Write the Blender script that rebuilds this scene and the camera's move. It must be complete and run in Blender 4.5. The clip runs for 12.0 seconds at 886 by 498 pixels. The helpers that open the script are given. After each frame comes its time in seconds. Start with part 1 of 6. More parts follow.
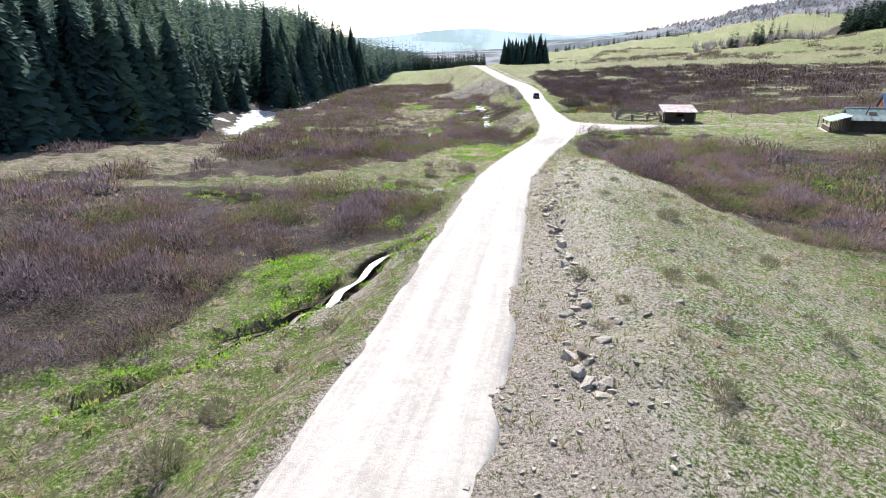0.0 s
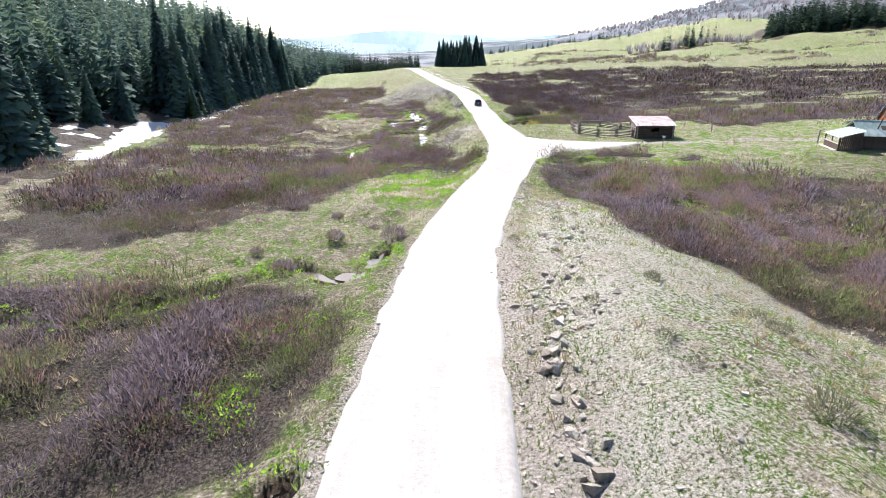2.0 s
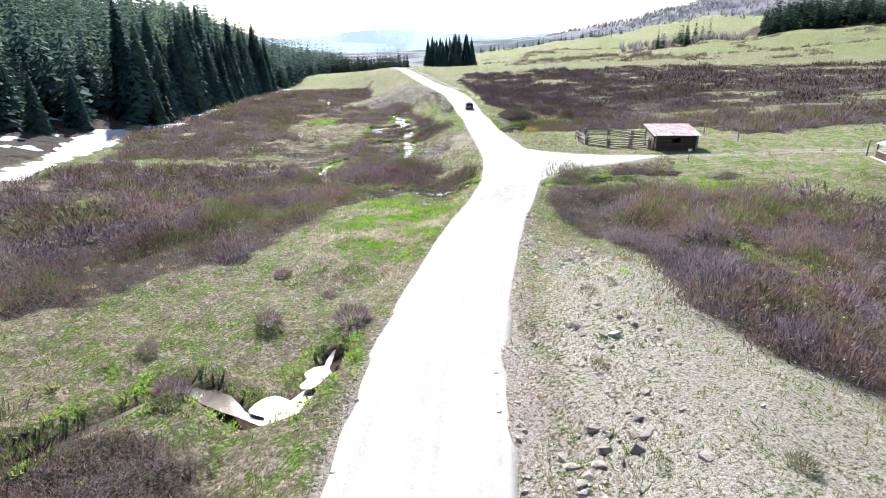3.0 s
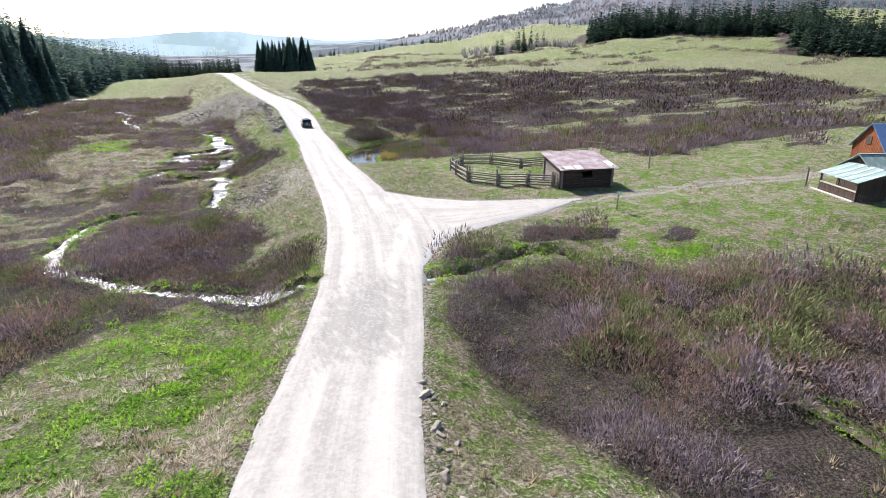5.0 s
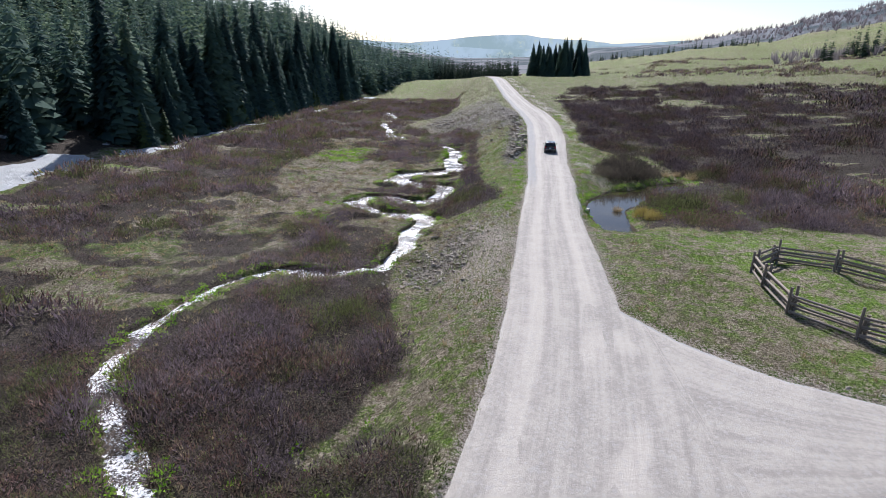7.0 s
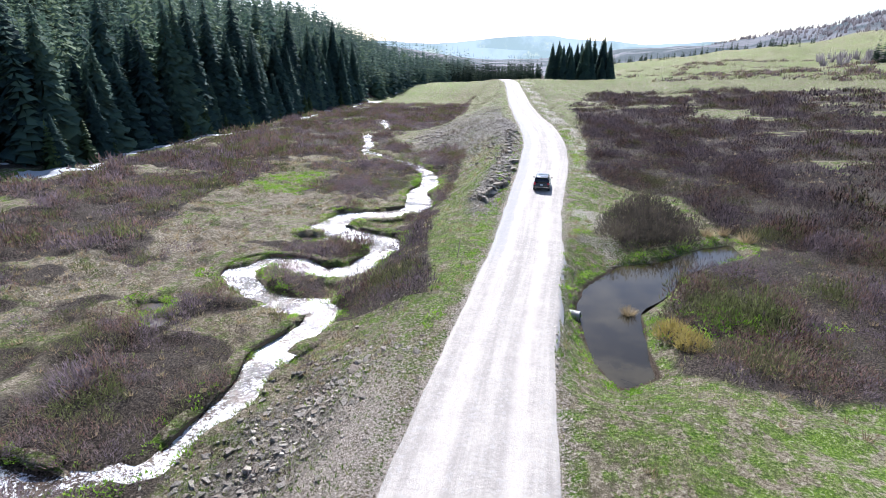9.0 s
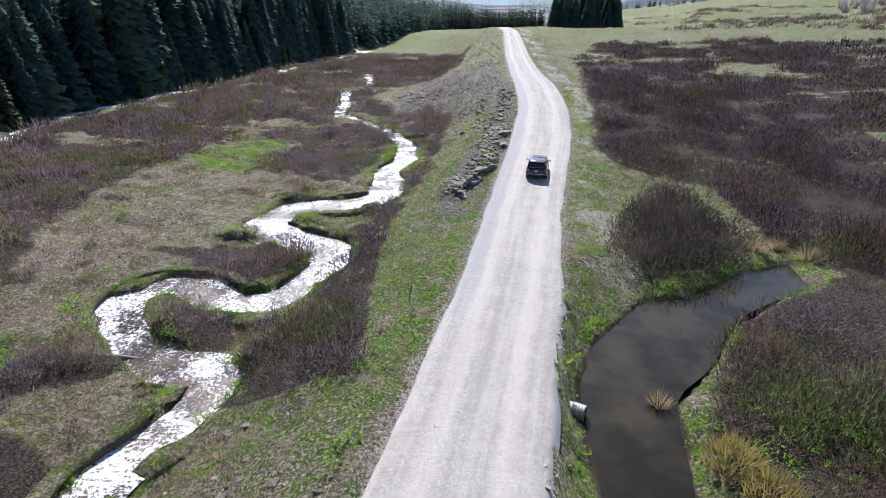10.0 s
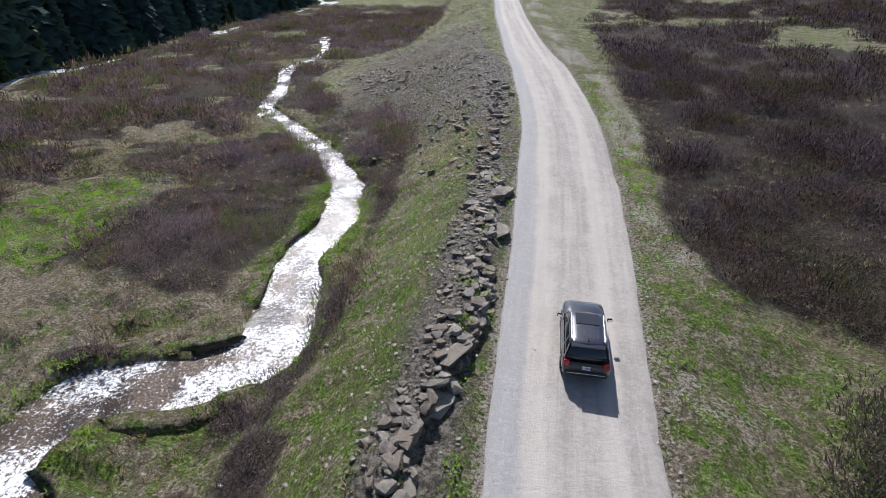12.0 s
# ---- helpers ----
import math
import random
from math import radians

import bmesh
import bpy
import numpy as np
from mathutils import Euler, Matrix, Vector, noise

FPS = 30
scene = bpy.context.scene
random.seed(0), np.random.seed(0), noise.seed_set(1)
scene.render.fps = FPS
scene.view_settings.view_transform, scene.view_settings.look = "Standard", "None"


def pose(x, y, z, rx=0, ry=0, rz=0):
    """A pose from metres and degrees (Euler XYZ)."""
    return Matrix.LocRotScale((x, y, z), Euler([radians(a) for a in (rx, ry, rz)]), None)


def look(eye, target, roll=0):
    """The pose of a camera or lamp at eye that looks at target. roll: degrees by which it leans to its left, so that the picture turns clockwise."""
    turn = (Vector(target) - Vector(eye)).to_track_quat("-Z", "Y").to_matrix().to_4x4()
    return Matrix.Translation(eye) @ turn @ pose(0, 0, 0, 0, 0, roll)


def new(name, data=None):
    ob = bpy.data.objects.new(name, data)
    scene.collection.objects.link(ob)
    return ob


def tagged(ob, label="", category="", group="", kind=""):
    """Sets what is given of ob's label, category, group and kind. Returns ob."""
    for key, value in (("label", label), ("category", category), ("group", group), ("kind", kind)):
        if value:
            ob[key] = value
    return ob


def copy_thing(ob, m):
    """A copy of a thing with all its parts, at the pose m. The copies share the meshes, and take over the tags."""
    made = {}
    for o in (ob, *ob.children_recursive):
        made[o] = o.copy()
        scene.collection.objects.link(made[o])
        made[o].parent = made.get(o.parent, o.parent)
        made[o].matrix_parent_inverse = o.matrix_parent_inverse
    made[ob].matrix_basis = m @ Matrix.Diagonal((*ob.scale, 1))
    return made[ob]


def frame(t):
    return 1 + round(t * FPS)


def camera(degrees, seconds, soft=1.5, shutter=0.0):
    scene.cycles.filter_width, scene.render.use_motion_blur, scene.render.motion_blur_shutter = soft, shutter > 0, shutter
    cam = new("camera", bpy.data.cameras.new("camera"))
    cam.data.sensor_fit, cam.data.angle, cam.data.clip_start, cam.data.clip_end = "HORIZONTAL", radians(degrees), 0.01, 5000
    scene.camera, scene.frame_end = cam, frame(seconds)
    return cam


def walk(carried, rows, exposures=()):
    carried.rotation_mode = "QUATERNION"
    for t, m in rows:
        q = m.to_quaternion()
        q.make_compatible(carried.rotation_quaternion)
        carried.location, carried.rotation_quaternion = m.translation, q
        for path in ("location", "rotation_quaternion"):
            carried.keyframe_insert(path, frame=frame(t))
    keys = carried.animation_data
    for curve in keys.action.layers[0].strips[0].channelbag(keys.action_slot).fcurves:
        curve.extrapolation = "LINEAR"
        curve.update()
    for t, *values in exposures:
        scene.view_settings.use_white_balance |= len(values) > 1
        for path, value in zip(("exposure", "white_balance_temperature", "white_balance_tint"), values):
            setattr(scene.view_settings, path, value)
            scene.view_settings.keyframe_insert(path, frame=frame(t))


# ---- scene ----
# ---- camera and its walk ----
cam = camera(77.4, 12.0, soft=0.65)
PATH = [
    (0, (0.00, 0.00, 12.00), (0.00, 46.94, -5.22), -0.84),
    (0.5, (0.37, 5.57, 11.90), (1.60, 52.50, -5.30), -0.72),
    (1, (0.94, 12.18, 11.74), (2.85, 59.10, -5.44), -0.60),
    (1.5, (1.56, 18.69, 11.52), (5.66, 65.48, -5.63), -0.54),
    (2, (2.29, 26.14, 11.33), (7.64, 72.82, -5.79), -0.51),
    (2.5, (3.33, 33.26, 11.13), (9.24, 79.88, -5.95), -0.41),
    (2.7, (3.89, 36.18, 11.25), (9.84, 82.74, -5.96), -0.64),
    (4.3, (8.43, 59.10, 10.65), (15.91, 105.55, -6.29), 0.03),
    (4.5, (9.38, 61.90, 10.60), (18.37, 108.09, -6.32), 0.07),
    (5, (11.34, 68.46, 10.68), (29.84, 111.72, -6.23), -0.02),
    (5.5, (12.90, 74.81, 10.92), (36.72, 115.42, -5.92), 0.18),
    (6, (15.09, 81.47, 11.19), (36.70, 123.31, -5.61), 0.21),
    (6.5, (17.39, 87.47, 11.33), (30.31, 132.77, -5.43), 0.29),
    (7, (20.18, 94.21, 11.25), (16.91, 141.21, -5.49), 0.22),
    (7.2, (21.55, 96.96, 11.29), (14.44, 143.49, -5.56), 0.15),
    (7.55, (22.73, 101.84, 11.23), (15.03, 148.30, -5.58), 0.19),
    (8.8, (26.94, 119.30, 11.03), (21.52, 166.12, -5.65), 0.33),
    (9, (27.49, 122.35, 10.99), (22.03, 169.18, -5.67), 0.28),
    (9.5, (28.42, 129.62, 10.90), (22.94, 176.42, -5.83), 0.31),
    (10, (28.79, 137.66, 10.87), (23.55, 182.91, -9.75), 0.34),
    (10.5, (28.77, 145.23, 10.64), (23.54, 189.94, -11.13), 0.37),
    (11, (28.49, 153.90, 10.90), (23.18, 197.60, -12.81), 0.37),
    (11.5, (28.02, 162.17, 11.16), (22.65, 205.39, -13.39), 0.37),
    (12, (27.39, 171.21, 11.28), (23.52, 214.60, -13.27), 0.26),
]
EXPOSURES = [(0.0, 1.33, 6300, 12), (1.5, 1.55, 6300, 13), (2.5, 1.6, 6200, 13), (4.5, 1.25, 6250, 13), (5.5, 1.08, 6250, 13), (6.5, 0.55, 6050, 14), (7.2, 0.62, 6050, 14), (9.0, 1.22, 5950, 14), (9.5, 0.98, 5950, 14), (10.0, 0.82, 5950, 14), (11.0, 0.48, 6150, 13), (12.0, 0.48, 6150, 13)]
walk(cam, [(t, look(eye, target, roll)) for t, eye, target, roll in PATH], EXPOSURES)

# ---- world, sun ----
SUN_TO = Vector((-0.2, 0.98, 0.0)).normalized()      # level direction towards the sun
SUN_HIGH = radians(41)
world = bpy.data.worlds.new("world")
scene.world = world
world.use_nodes = True
wn = world.node_tree
sky = wn.nodes.new("ShaderNodeTexSky")
sky.sky_type, sky.sun_disc = "NISHITA", False
sky.sun_elevation, sky.sun_rotation = SUN_HIGH, math.atan2(SUN_TO.x, SUN_TO.y)
sky.dust_density, sky.air_density, sky.altitude = 3.0, 1.0, 1500
wn.links.new(sky.outputs["Color"], wn.nodes["Background"].inputs["Color"])
wn.nodes["Background"].inputs["Strength"].default_value = 0.088
sun_data = bpy.data.lights.new("sun", "SUN")
sun_data.energy, sun_data.angle, sun_data.color = 5.0, radians(0.53), (1.0, 0.98, 0.95)
sun = new("sun", sun_data)
sun.matrix_world = look(Vector((SUN_TO.x * math.cos(SUN_HIGH), SUN_TO.y * math.cos(SUN_HIGH), math.sin(SUN_HIGH))) * 200, (0, 0, 0))

# ---- materials ----
class Mat:
    """A small builder of node materials."""

    def __init__(self, name, rough=0.8, spec=0.3):
        self.m = bpy.data.materials.new(name)
        self.m.use_nodes = True
        self.t = self.m.node_tree
        self.b = self.t.nodes["Principled BSDF"]
        self.b.inputs["Roughness"].default_value = rough
        self.b.inputs["Specular IOR Level"].default_value = spec
        self.coord = self.t.nodes.new("ShaderNodeTexCoord").outputs["Object"]

    def node(self, kind, **inputs):
        n = self.t.nodes.new(kind)
        for k, v in inputs.items():
            self.put(n.inputs[k.replace("_", " ")], v)
        return n

    def put(self, socket, v):
        if isinstance(v, bpy.types.NodeSocket):
            self.t.links.new(v, socket)
        else:
            socket.default_value = (*v, 1) if isinstance(v, tuple) and len(v) == 3 and socket.type == "RGBA" else v

    def noise(self, scale, detail=4, rough=0.6, stretch=None):
        v = self.coord
        if stretch:
            mp = self.node("ShaderNodeMapping", Vector=v)
            mp.inputs["Scale"].default_value = stretch
            v = mp.outputs[0]
        return self.node("ShaderNodeTexNoise", Vector=v, Scale=scale, Detail=detail, Roughness=rough).outputs["Fac"]

    def voronoi(self, scale, out="Distance"):
        return self.node("ShaderNodeTexVoronoi", Vector=self.coord, Scale=scale).outputs[out]

    def attr(self, name):
        n = self.t.nodes.new("ShaderNodeAttribute")
        n.attribute_name = name
        return n.outputs["Fac"]

    def step(self, v, a, b):
        n = self.node("ShaderNodeMapRange", Value=v)
        n.interpolation_type = "SMOOTHSTEP"
        n.inputs[1].default_value, n.inputs[2].default_value = a, b
        return n.outputs[0]

    def mix(self, fac, a, b, blend="MIX"):
        n = self.t.nodes.new("ShaderNodeMix")
        n.data_type, n.blend_type = "RGBA", blend
        self.put(n.inputs[0], fac)
        self.put(n.inputs[6], a)
        self.put(n.inputs[7], b)
        return n.outputs[2]

    def math(self, op, a, b=0.0):
        n = self.t.nodes.new("ShaderNodeMath")
        n.operation = op
        self.put(n.inputs[0], a)
        self.put(n.inputs[1], b)
        return n.outputs[0]

    def ramp(self, v, *stops):
        n = self.node("ShaderNodeValToRGB", Fac=v)
        e = n.color_ramp.elements
        while len(e) < len(stops):
            e.new(0.5)
        for i, (p, c) in enumerate(stops):
            e[i].position, e[i].color = p, (*c, 1)
        return n.outputs[0]

    def obj_random(self):
        return self.t.nodes.new("ShaderNodeObjectInfo").outputs["Random"]

    def island(self):
        return self.t.nodes.new("ShaderNodeNewGeometry").outputs["Random Per Island"]

    def colour(self, v):
        self.put(self.b.inputs["Base Color"], v)
        return self

    def bump(self, h, strength=0.3, dist=0.02):
        n = self.node("ShaderNodeBump", Height=h, Strength=strength, Distance=dist)
        self.t.links.new(n.outputs[0], self.b.inputs["Normal"])
        return self

    def set(self, **kw):
        for k, v in kw.items():
            self.put(self.b.inputs[k.replace("_", " ")], v)
        return self


def plain(name, c, rough=0.6, spec=0.4, metal=0.0, var=0.25, scale=6.0):
    """A plain coat of one colour with a little grain and wear."""
    q = Mat(name, rough, spec)
    n = q.noise(scale, 5)
    q.colour(q.mix(n, tuple(v * (1 - var) for v in c), tuple(min(1, v * (1 + var)) for v in c)))
    q.set(Metallic=metal)
    q.bump(n, 0.15, 0.01)
    return q.m


def ground_material():
    q = Mat("ground_mat", 0.95, 0.15)
    big, mid, grit = q.noise(0.06, 4), q.noise(0.45, 5), q.noise(14, 4, 0.75)
    fine = q.step(q.noise(6.5, 7, 0.8), 0.37, 0.63)
    patch = q.step(q.noise(0.9, 6, 0.75), 0.42, 0.58)
    straw = q.mix(fine, (0.13, 0.10, 0.065), (0.64, 0.55, 0.41))
    turf = q.mix(fine, (0.05, 0.085, 0.014), (0.40, 0.47, 0.16))
    lush = q.mix(fine, (0.045, 0.11, 0.01), (0.30, 0.47, 0.05))
    green = q.math("ADD", q.attr("green"), q.math("ADD", q.math("MULTIPLY", q.math("SUBTRACT", mid, 0.5), 2.0), q.math("MULTIPLY", q.math("SUBTRACT", patch, 0.5), 0.85)))
    c = q.mix(q.step(green, 0.15, 0.62), straw, turf)
    c = q.mix(q.step(green, 0.75, 1.2), c, lush)
    earth = q.mix(q.step(grit, 0.3, 0.7), (0.28, 0.245, 0.20), (0.78, 0.72, 0.62))
    tuss = q.step(q.noise(1.1, 5, 0.7), 0.44, 0.6)
    rough = q.math("SUBTRACT", 1.0, q.math("MULTIPLY", q.attr("short"), 0.8))
    c = q.mix(q.math("MULTIPLY", q.math("MULTIPLY", tuss, 0.62), rough), c, q.mix(grit, (0.075, 0.062, 0.035), (0.31, 0.265, 0.17)))
    c = q.mix(q.math("MULTIPLY", q.math("MULTIPLY", q.step(q.noise(2.3, 6, 0.8), 0.4, 0.6), 0.75), rough), c, (0.5, 0.5, 0.47), "MULTIPLY")
    bare = q.math("ADD", q.attr("bare"), q.math("MULTIPLY", q.math("SUBTRACT", fine, 0.5), 1.2))
    c = q.mix(q.step(bare, 0.35, 0.8), c, earth)
    # dead litter, darkened further to put shade into gaps between bushes
    litter = q.mix(q.step(q.noise(8.0, 5, 0.8), 0.42, 0.64), (0.028, 0.021, 0.017), (0.17, 0.138, 0.108))
    lit = q.math("ADD", q.attr("litter"), q.math("MULTIPLY", q.math("SUBTRACT", mid, 0.5), 0.9))
    c = q.mix(q.step(lit, 0.35, 0.75), c, litter)
    gravel = q.mix(q.step(q.noise(9.0, 5, 0.8), 0.35, 0.65), (0.29, 0.245, 0.21), (0.66, 0.575, 0.50))
    gr = q.math("ADD", q.attr("gravel"), q.math("MULTIPLY", q.math("SUBTRACT", fine, 0.5), 1.0))
    c = q.mix(q.step(gr, 0.4, 0.7), c, gravel)
    stone = q.mix(q.step(q.noise(3.5, 7, 0.8), 0.4, 0.62), (0.085, 0.072, 0.06), (0.38, 0.345, 0.295))
    st = q.math("ADD", q.attr("stone"), q.math("ADD", q.math("MULTIPLY", q.math("SUBTRACT", fine, 0.5), 0.5), q.math("MULTIPLY", q.math("SUBTRACT", mid, 0.5), 1.2)))
    c = q.mix(q.step(st, 0.35, 0.65), c, stone)
    mud = q.mix(mid, (0.055, 0.04, 0.028), (0.12, 0.085, 0.06))
    c = q.mix(q.step(q.attr("mud"), 0.3, 0.7), c, mud)
    # far woods in their own greys, with distance haze mixed in as blue
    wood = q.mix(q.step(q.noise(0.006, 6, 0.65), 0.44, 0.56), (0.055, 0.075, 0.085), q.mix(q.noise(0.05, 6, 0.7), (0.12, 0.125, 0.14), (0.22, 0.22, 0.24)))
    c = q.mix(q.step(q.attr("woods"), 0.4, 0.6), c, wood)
    snow = q.mix(fine, (0.72, 0.75, 0.8), (0.86, 0.87, 0.88))
    c = q.mix(q.step(q.math("ADD", q.attr("snow"), q.math("MULTIPLY", q.math("SUBTRACT", mid, 0.5), 0.6)), 0.5, 0.58), c, snow)
    c = q.mix(q.math("MULTIPLY", q.step(big, 0.35, 0.7), 0.5), c, (0.72, 0.68, 0.6), "MULTIPLY")
    q.colour(c)
    q.bump(q.math("ADD", q.math("MULTIPLY", q.noise(2.0, 4, 0.65), 1.2), q.math("ADD", fine, q.math("MULTIPLY", grit, 0.4))), 0.9, 0.2)
    return q.m


def road_material():
    q = Mat("road_gravel", 0.93, 0.2)
    tracks, lane = q.attr("tracks"), q.attr("lane")
    way = q.t.nodes.new("ShaderNodeCombineXYZ")
    q.put(way.inputs[0], lane)
    q.put(way.inputs[1], q.math("MULTIPLY", q.attr("along"), 0.035))
    long = q.node("ShaderNodeTexNoise", Vector=way.outputs[0], Scale=1.5, Detail=5, Roughness=0.65).outputs["Fac"]
    fine, grit, blot = q.noise(4.0, 5, 0.7), q.noise(30, 3, 0.8), q.noise(0.7, 5, 0.7)
    mix = q.math("ADD", long, q.math("ADD", q.math("MULTIPLY", q.math("SUBTRACT", fine, 0.5), 0.6), q.math("MULTIPLY", q.math("SUBTRACT", blot, 0.5), 0.5)))
    c = q.mix(q.step(mix, 0.3, 0.7), (0.275, 0.25, 0.225), (0.385, 0.35, 0.31))
    c = q.mix(q.math("MULTIPLY", q.step(q.math("ADD", tracks, q.math("MULTIPLY", q.math("SUBTRACT", blot, 0.5), 0.8)), 0.25, 0.9), 0.5), c, (0.465, 0.42, 0.37))
    c = q.mix(q.math("MULTIPLY", q.step(q.math("ADD", q.attr("edge"), q.math("MULTIPLY", q.math("SUBTRACT", grit, 0.5), 1.4)), 0.5, 0.9), 0.9), c, q.mix(grit, (0.21, 0.21, 0.215), (0.36, 0.355, 0.35)))
    c = q.mix(q.math("MULTIPLY", q.step(q.math("ADD", q.attr("damp"), q.math("MULTIPLY", q.math("SUBTRACT", q.noise(1.6, 5, 0.7, (1.0, 0.3, 1.0)), 0.5), 1.6)), 0.35, 0.75), 0.6), c, (0.19, 0.175, 0.16))
    stones = q.voronoi(7.0, "Color")
    c = q.mix(q.math("MULTIPLY", q.step(stones, 0.72, 0.8), 0.5), c, (0.36, 0.34, 0.32))
    q.colour(c)
    q.bump(q.math("ADD", grit, q.math("MULTIPLY", fine, 1.4)), 0.6, 0.05)
    return q.m


def water_material(name, body, rough, wave, scale, foam_glint=0.0):
    q = Mat(name, rough, 0.5)
    n, chop = q.noise(scale, 4, 0.65), q.noise(scale * 3.3, 3)
    c = q.mix(q.step(q.noise(0.22, 4), 0.38, 0.62), tuple(v * 0.45 for v in body), tuple(v * 1.3 for v in body))
    # white flecks paint sun glitter into the colour, together with real foam
    if foam_glint:
        reach = q.math("ADD", q.math("MULTIPLY", q.step(q.noise(0.3, 3), 0.36, 0.62), 0.13), q.noise(5.0, 7, 0.85))
        white = q.step(reach, 0.69 - 0.2 * foam_glint, 0.76 - 0.2 * foam_glint)
        c = q.mix(white, c, (0.74, 0.74, 0.75))
        q.set(Roughness=q.math("ADD", q.math("MULTIPLY", white, 0.5), rough))
    q.colour(c)
    q.set(IOR=1.33)
    q.bump(q.math("ADD", n, q.math("MULTIPLY", chop, 0.4)), wave, 0.12)
    return q.m


def twig_material(name, stops, big=0.05, thin_share=0.35, own=0.0, spec=0.25, tree=0.3):
    q = Mat(name, 0.8, spec)
    f = q.math("ADD", q.math("MULTIPLY", q.island(), 0.3), q.math("MULTIPLY", q.attr("tone"), tree))
    f = q.math("ADD", f, q.math("MULTIPLY", q.step(q.noise(big, 4, 0.6), 0.41, 0.59), 0.7 - tree))
    if own:
        f = q.math("ADD", f, q.math("MULTIPLY", q.math("SUBTRACT", q.obj_random(), 0.5), own))
    c = q.ramp(f, *stops)
    q.colour(c)
    thin = q.node("ShaderNodeBsdfTranslucent", Color=c)
    both = q.node("ShaderNodeMixShader")
    both.inputs[0].default_value = thin_share
    q.t.links.new(q.b.outputs[0], both.inputs[1])
    q.t.links.new(thin.outputs[0], both.inputs[2])
    q.t.links.new(both.outputs[0], q.t.nodes["Material Output"].inputs["Surface"])
    return q.m


def willow_material():
    """Bare willow twigs: purple-grey, brown, reddish and olive stands."""
    q = Mat("willow_twigs", 0.8, 0.12)
    hue = q.math("ADD", q.step(q.noise(0.14, 6, 0.72), 0.39, 0.61), q.math("MULTIPLY", q.math("SUBTRACT", q.attr("tone"), 0.5), 0.25))
    c = q.ramp(hue, (0.08, (0.205, 0.16, 0.175)), (0.42, (0.20, 0.148, 0.138)), (0.6, (0.215, 0.122, 0.10)), (0.75, (0.19, 0.15, 0.10)), (0.92, (0.15, 0.165, 0.065)))
    b = q.math("ADD", q.math("MULTIPLY", q.island(), 0.86), q.math("MULTIPLY", q.attr("tone"), 0.84))
    c = q.mix(1.0, c, q.math("ADD", b, 0.0), "MULTIPLY")
    q.colour(c)
    thin = q.node("ShaderNodeBsdfTranslucent", Color=c)
    both = q.node("ShaderNodeMixShader")
    both.inputs[0].default_value = 0.3
    q.t.links.new(q.b.outputs[0], both.inputs[1])
    q.t.links.new(thin.outputs[0], both.inputs[2])
    q.t.links.new(both.outputs[0], q.t.nodes["Material Output"].inputs["Surface"])
    return q.m


def rock_material(name, a, b):
    q = Mat(name, 0.9, 0.2)
    own = q.math("FRACT", q.math("ADD", q.island(), q.obj_random()))
    c = q.mix(q.step(q.noise(2.2, 7, 0.75), 0.32, 0.68), a, b)
    c = q.mix(q.math("MULTIPLY", own, 0.5), c, tuple(min(1, v * 1.6) for v in b))
    c = q.mix(q.math("MULTIPLY", q.step(q.math("FRACT", q.math("MULTIPLY", own, 7.3)), 0.55, 0.8), 0.45), c, (0.20, 0.145, 0.10))
    c = q.mix(q.math("MULTIPLY", q.step(q.noise(7, 6, 0.8), 0.54, 0.64), 0.6), c, (0.24, 0.23, 0.12))
    c = q.mix(q.math("MULTIPLY", q.step(q.noise(11, 6, 0.85), 0.56, 0.66), 0.7), c, tuple(v * 0.3 for v in a))
    q.colour(c)
    q.bump(q.noise(5, 8, 0.85), 1.0, 0.12)
    return q.m


def timber_material(name, a, b, stretch):
    q = Mat(name, 0.88, 0.2)
    grain = q.noise(3.0, 6, 0.7, stretch)
    c = q.mix(q.step(grain, 0.3, 0.7), a, b)
    c = q.mix(q.math("MULTIPLY", q.obj_random(), 0.5), c, tuple(v * 0.55 for v in a))
    c = q.mix(q.math("MULTIPLY", q.step(q.noise(0.8, 4), 0.55, 0.75), 0.5), c, (0.28, 0.26, 0.24))
    q.colour(c)
    q.bump(grain, 0.5, 0.02)
    return q.m


GROUND = ground_material()
ROAD = road_material()
STREAM = water_material("stream_water", (0.075, 0.054, 0.038), 0.2, 0.6, 2.6, 0.6)
BECK = water_material("beck_water", (0.10, 0.08, 0.06), 0.12, 0.3, 2.0)
POND = water_material("pond_water", (0.030, 0.025, 0.014), 0.03, 0.05, 1.2)
WILLOW = willow_material()
SAGE = twig_material("sage_twigs", ((0.0, (0.10, 0.10, 0.06)), (0.5, (0.17, 0.17, 0.10)), (1.0, (0.26, 0.23, 0.15))), 0.3)
GRASS = twig_material("grass_blades", ((0.0, (0.07, 0.14, 0.014)), (0.4, (0.18, 0.26, 0.05)), (0.7, (0.36, 0.35, 0.16)), (1.0, (0.60, 0.52, 0.33))), 0.15, 0.4)
DARK_NEEDLES = twig_material("far_spruce_needles", ((0.0, (0.012, 0.024, 0.018)), (0.5, (0.028, 0.046, 0.03)), (1.0, (0.055, 0.08, 0.042))), 0.02, 0.1, 0.0, 0.02)
NEEDLES = twig_material("spruce_needles", ((0.0, (0.014, 0.026, 0.031)), (0.5, (0.062, 0.105, 0.088)), (0.85, (0.10, 0.15, 0.10)), (1.0, (0.15, 0.20, 0.115))), 0.06, 0.25, 0.5, 0.04, 0.5)
ASPEN = twig_material("aspen_twigs", ((0.0, (0.16, 0.14, 0.15)), (0.5, (0.27, 0.24, 0.245)), (1.0, (0.36, 0.325, 0.315))), 0.01)
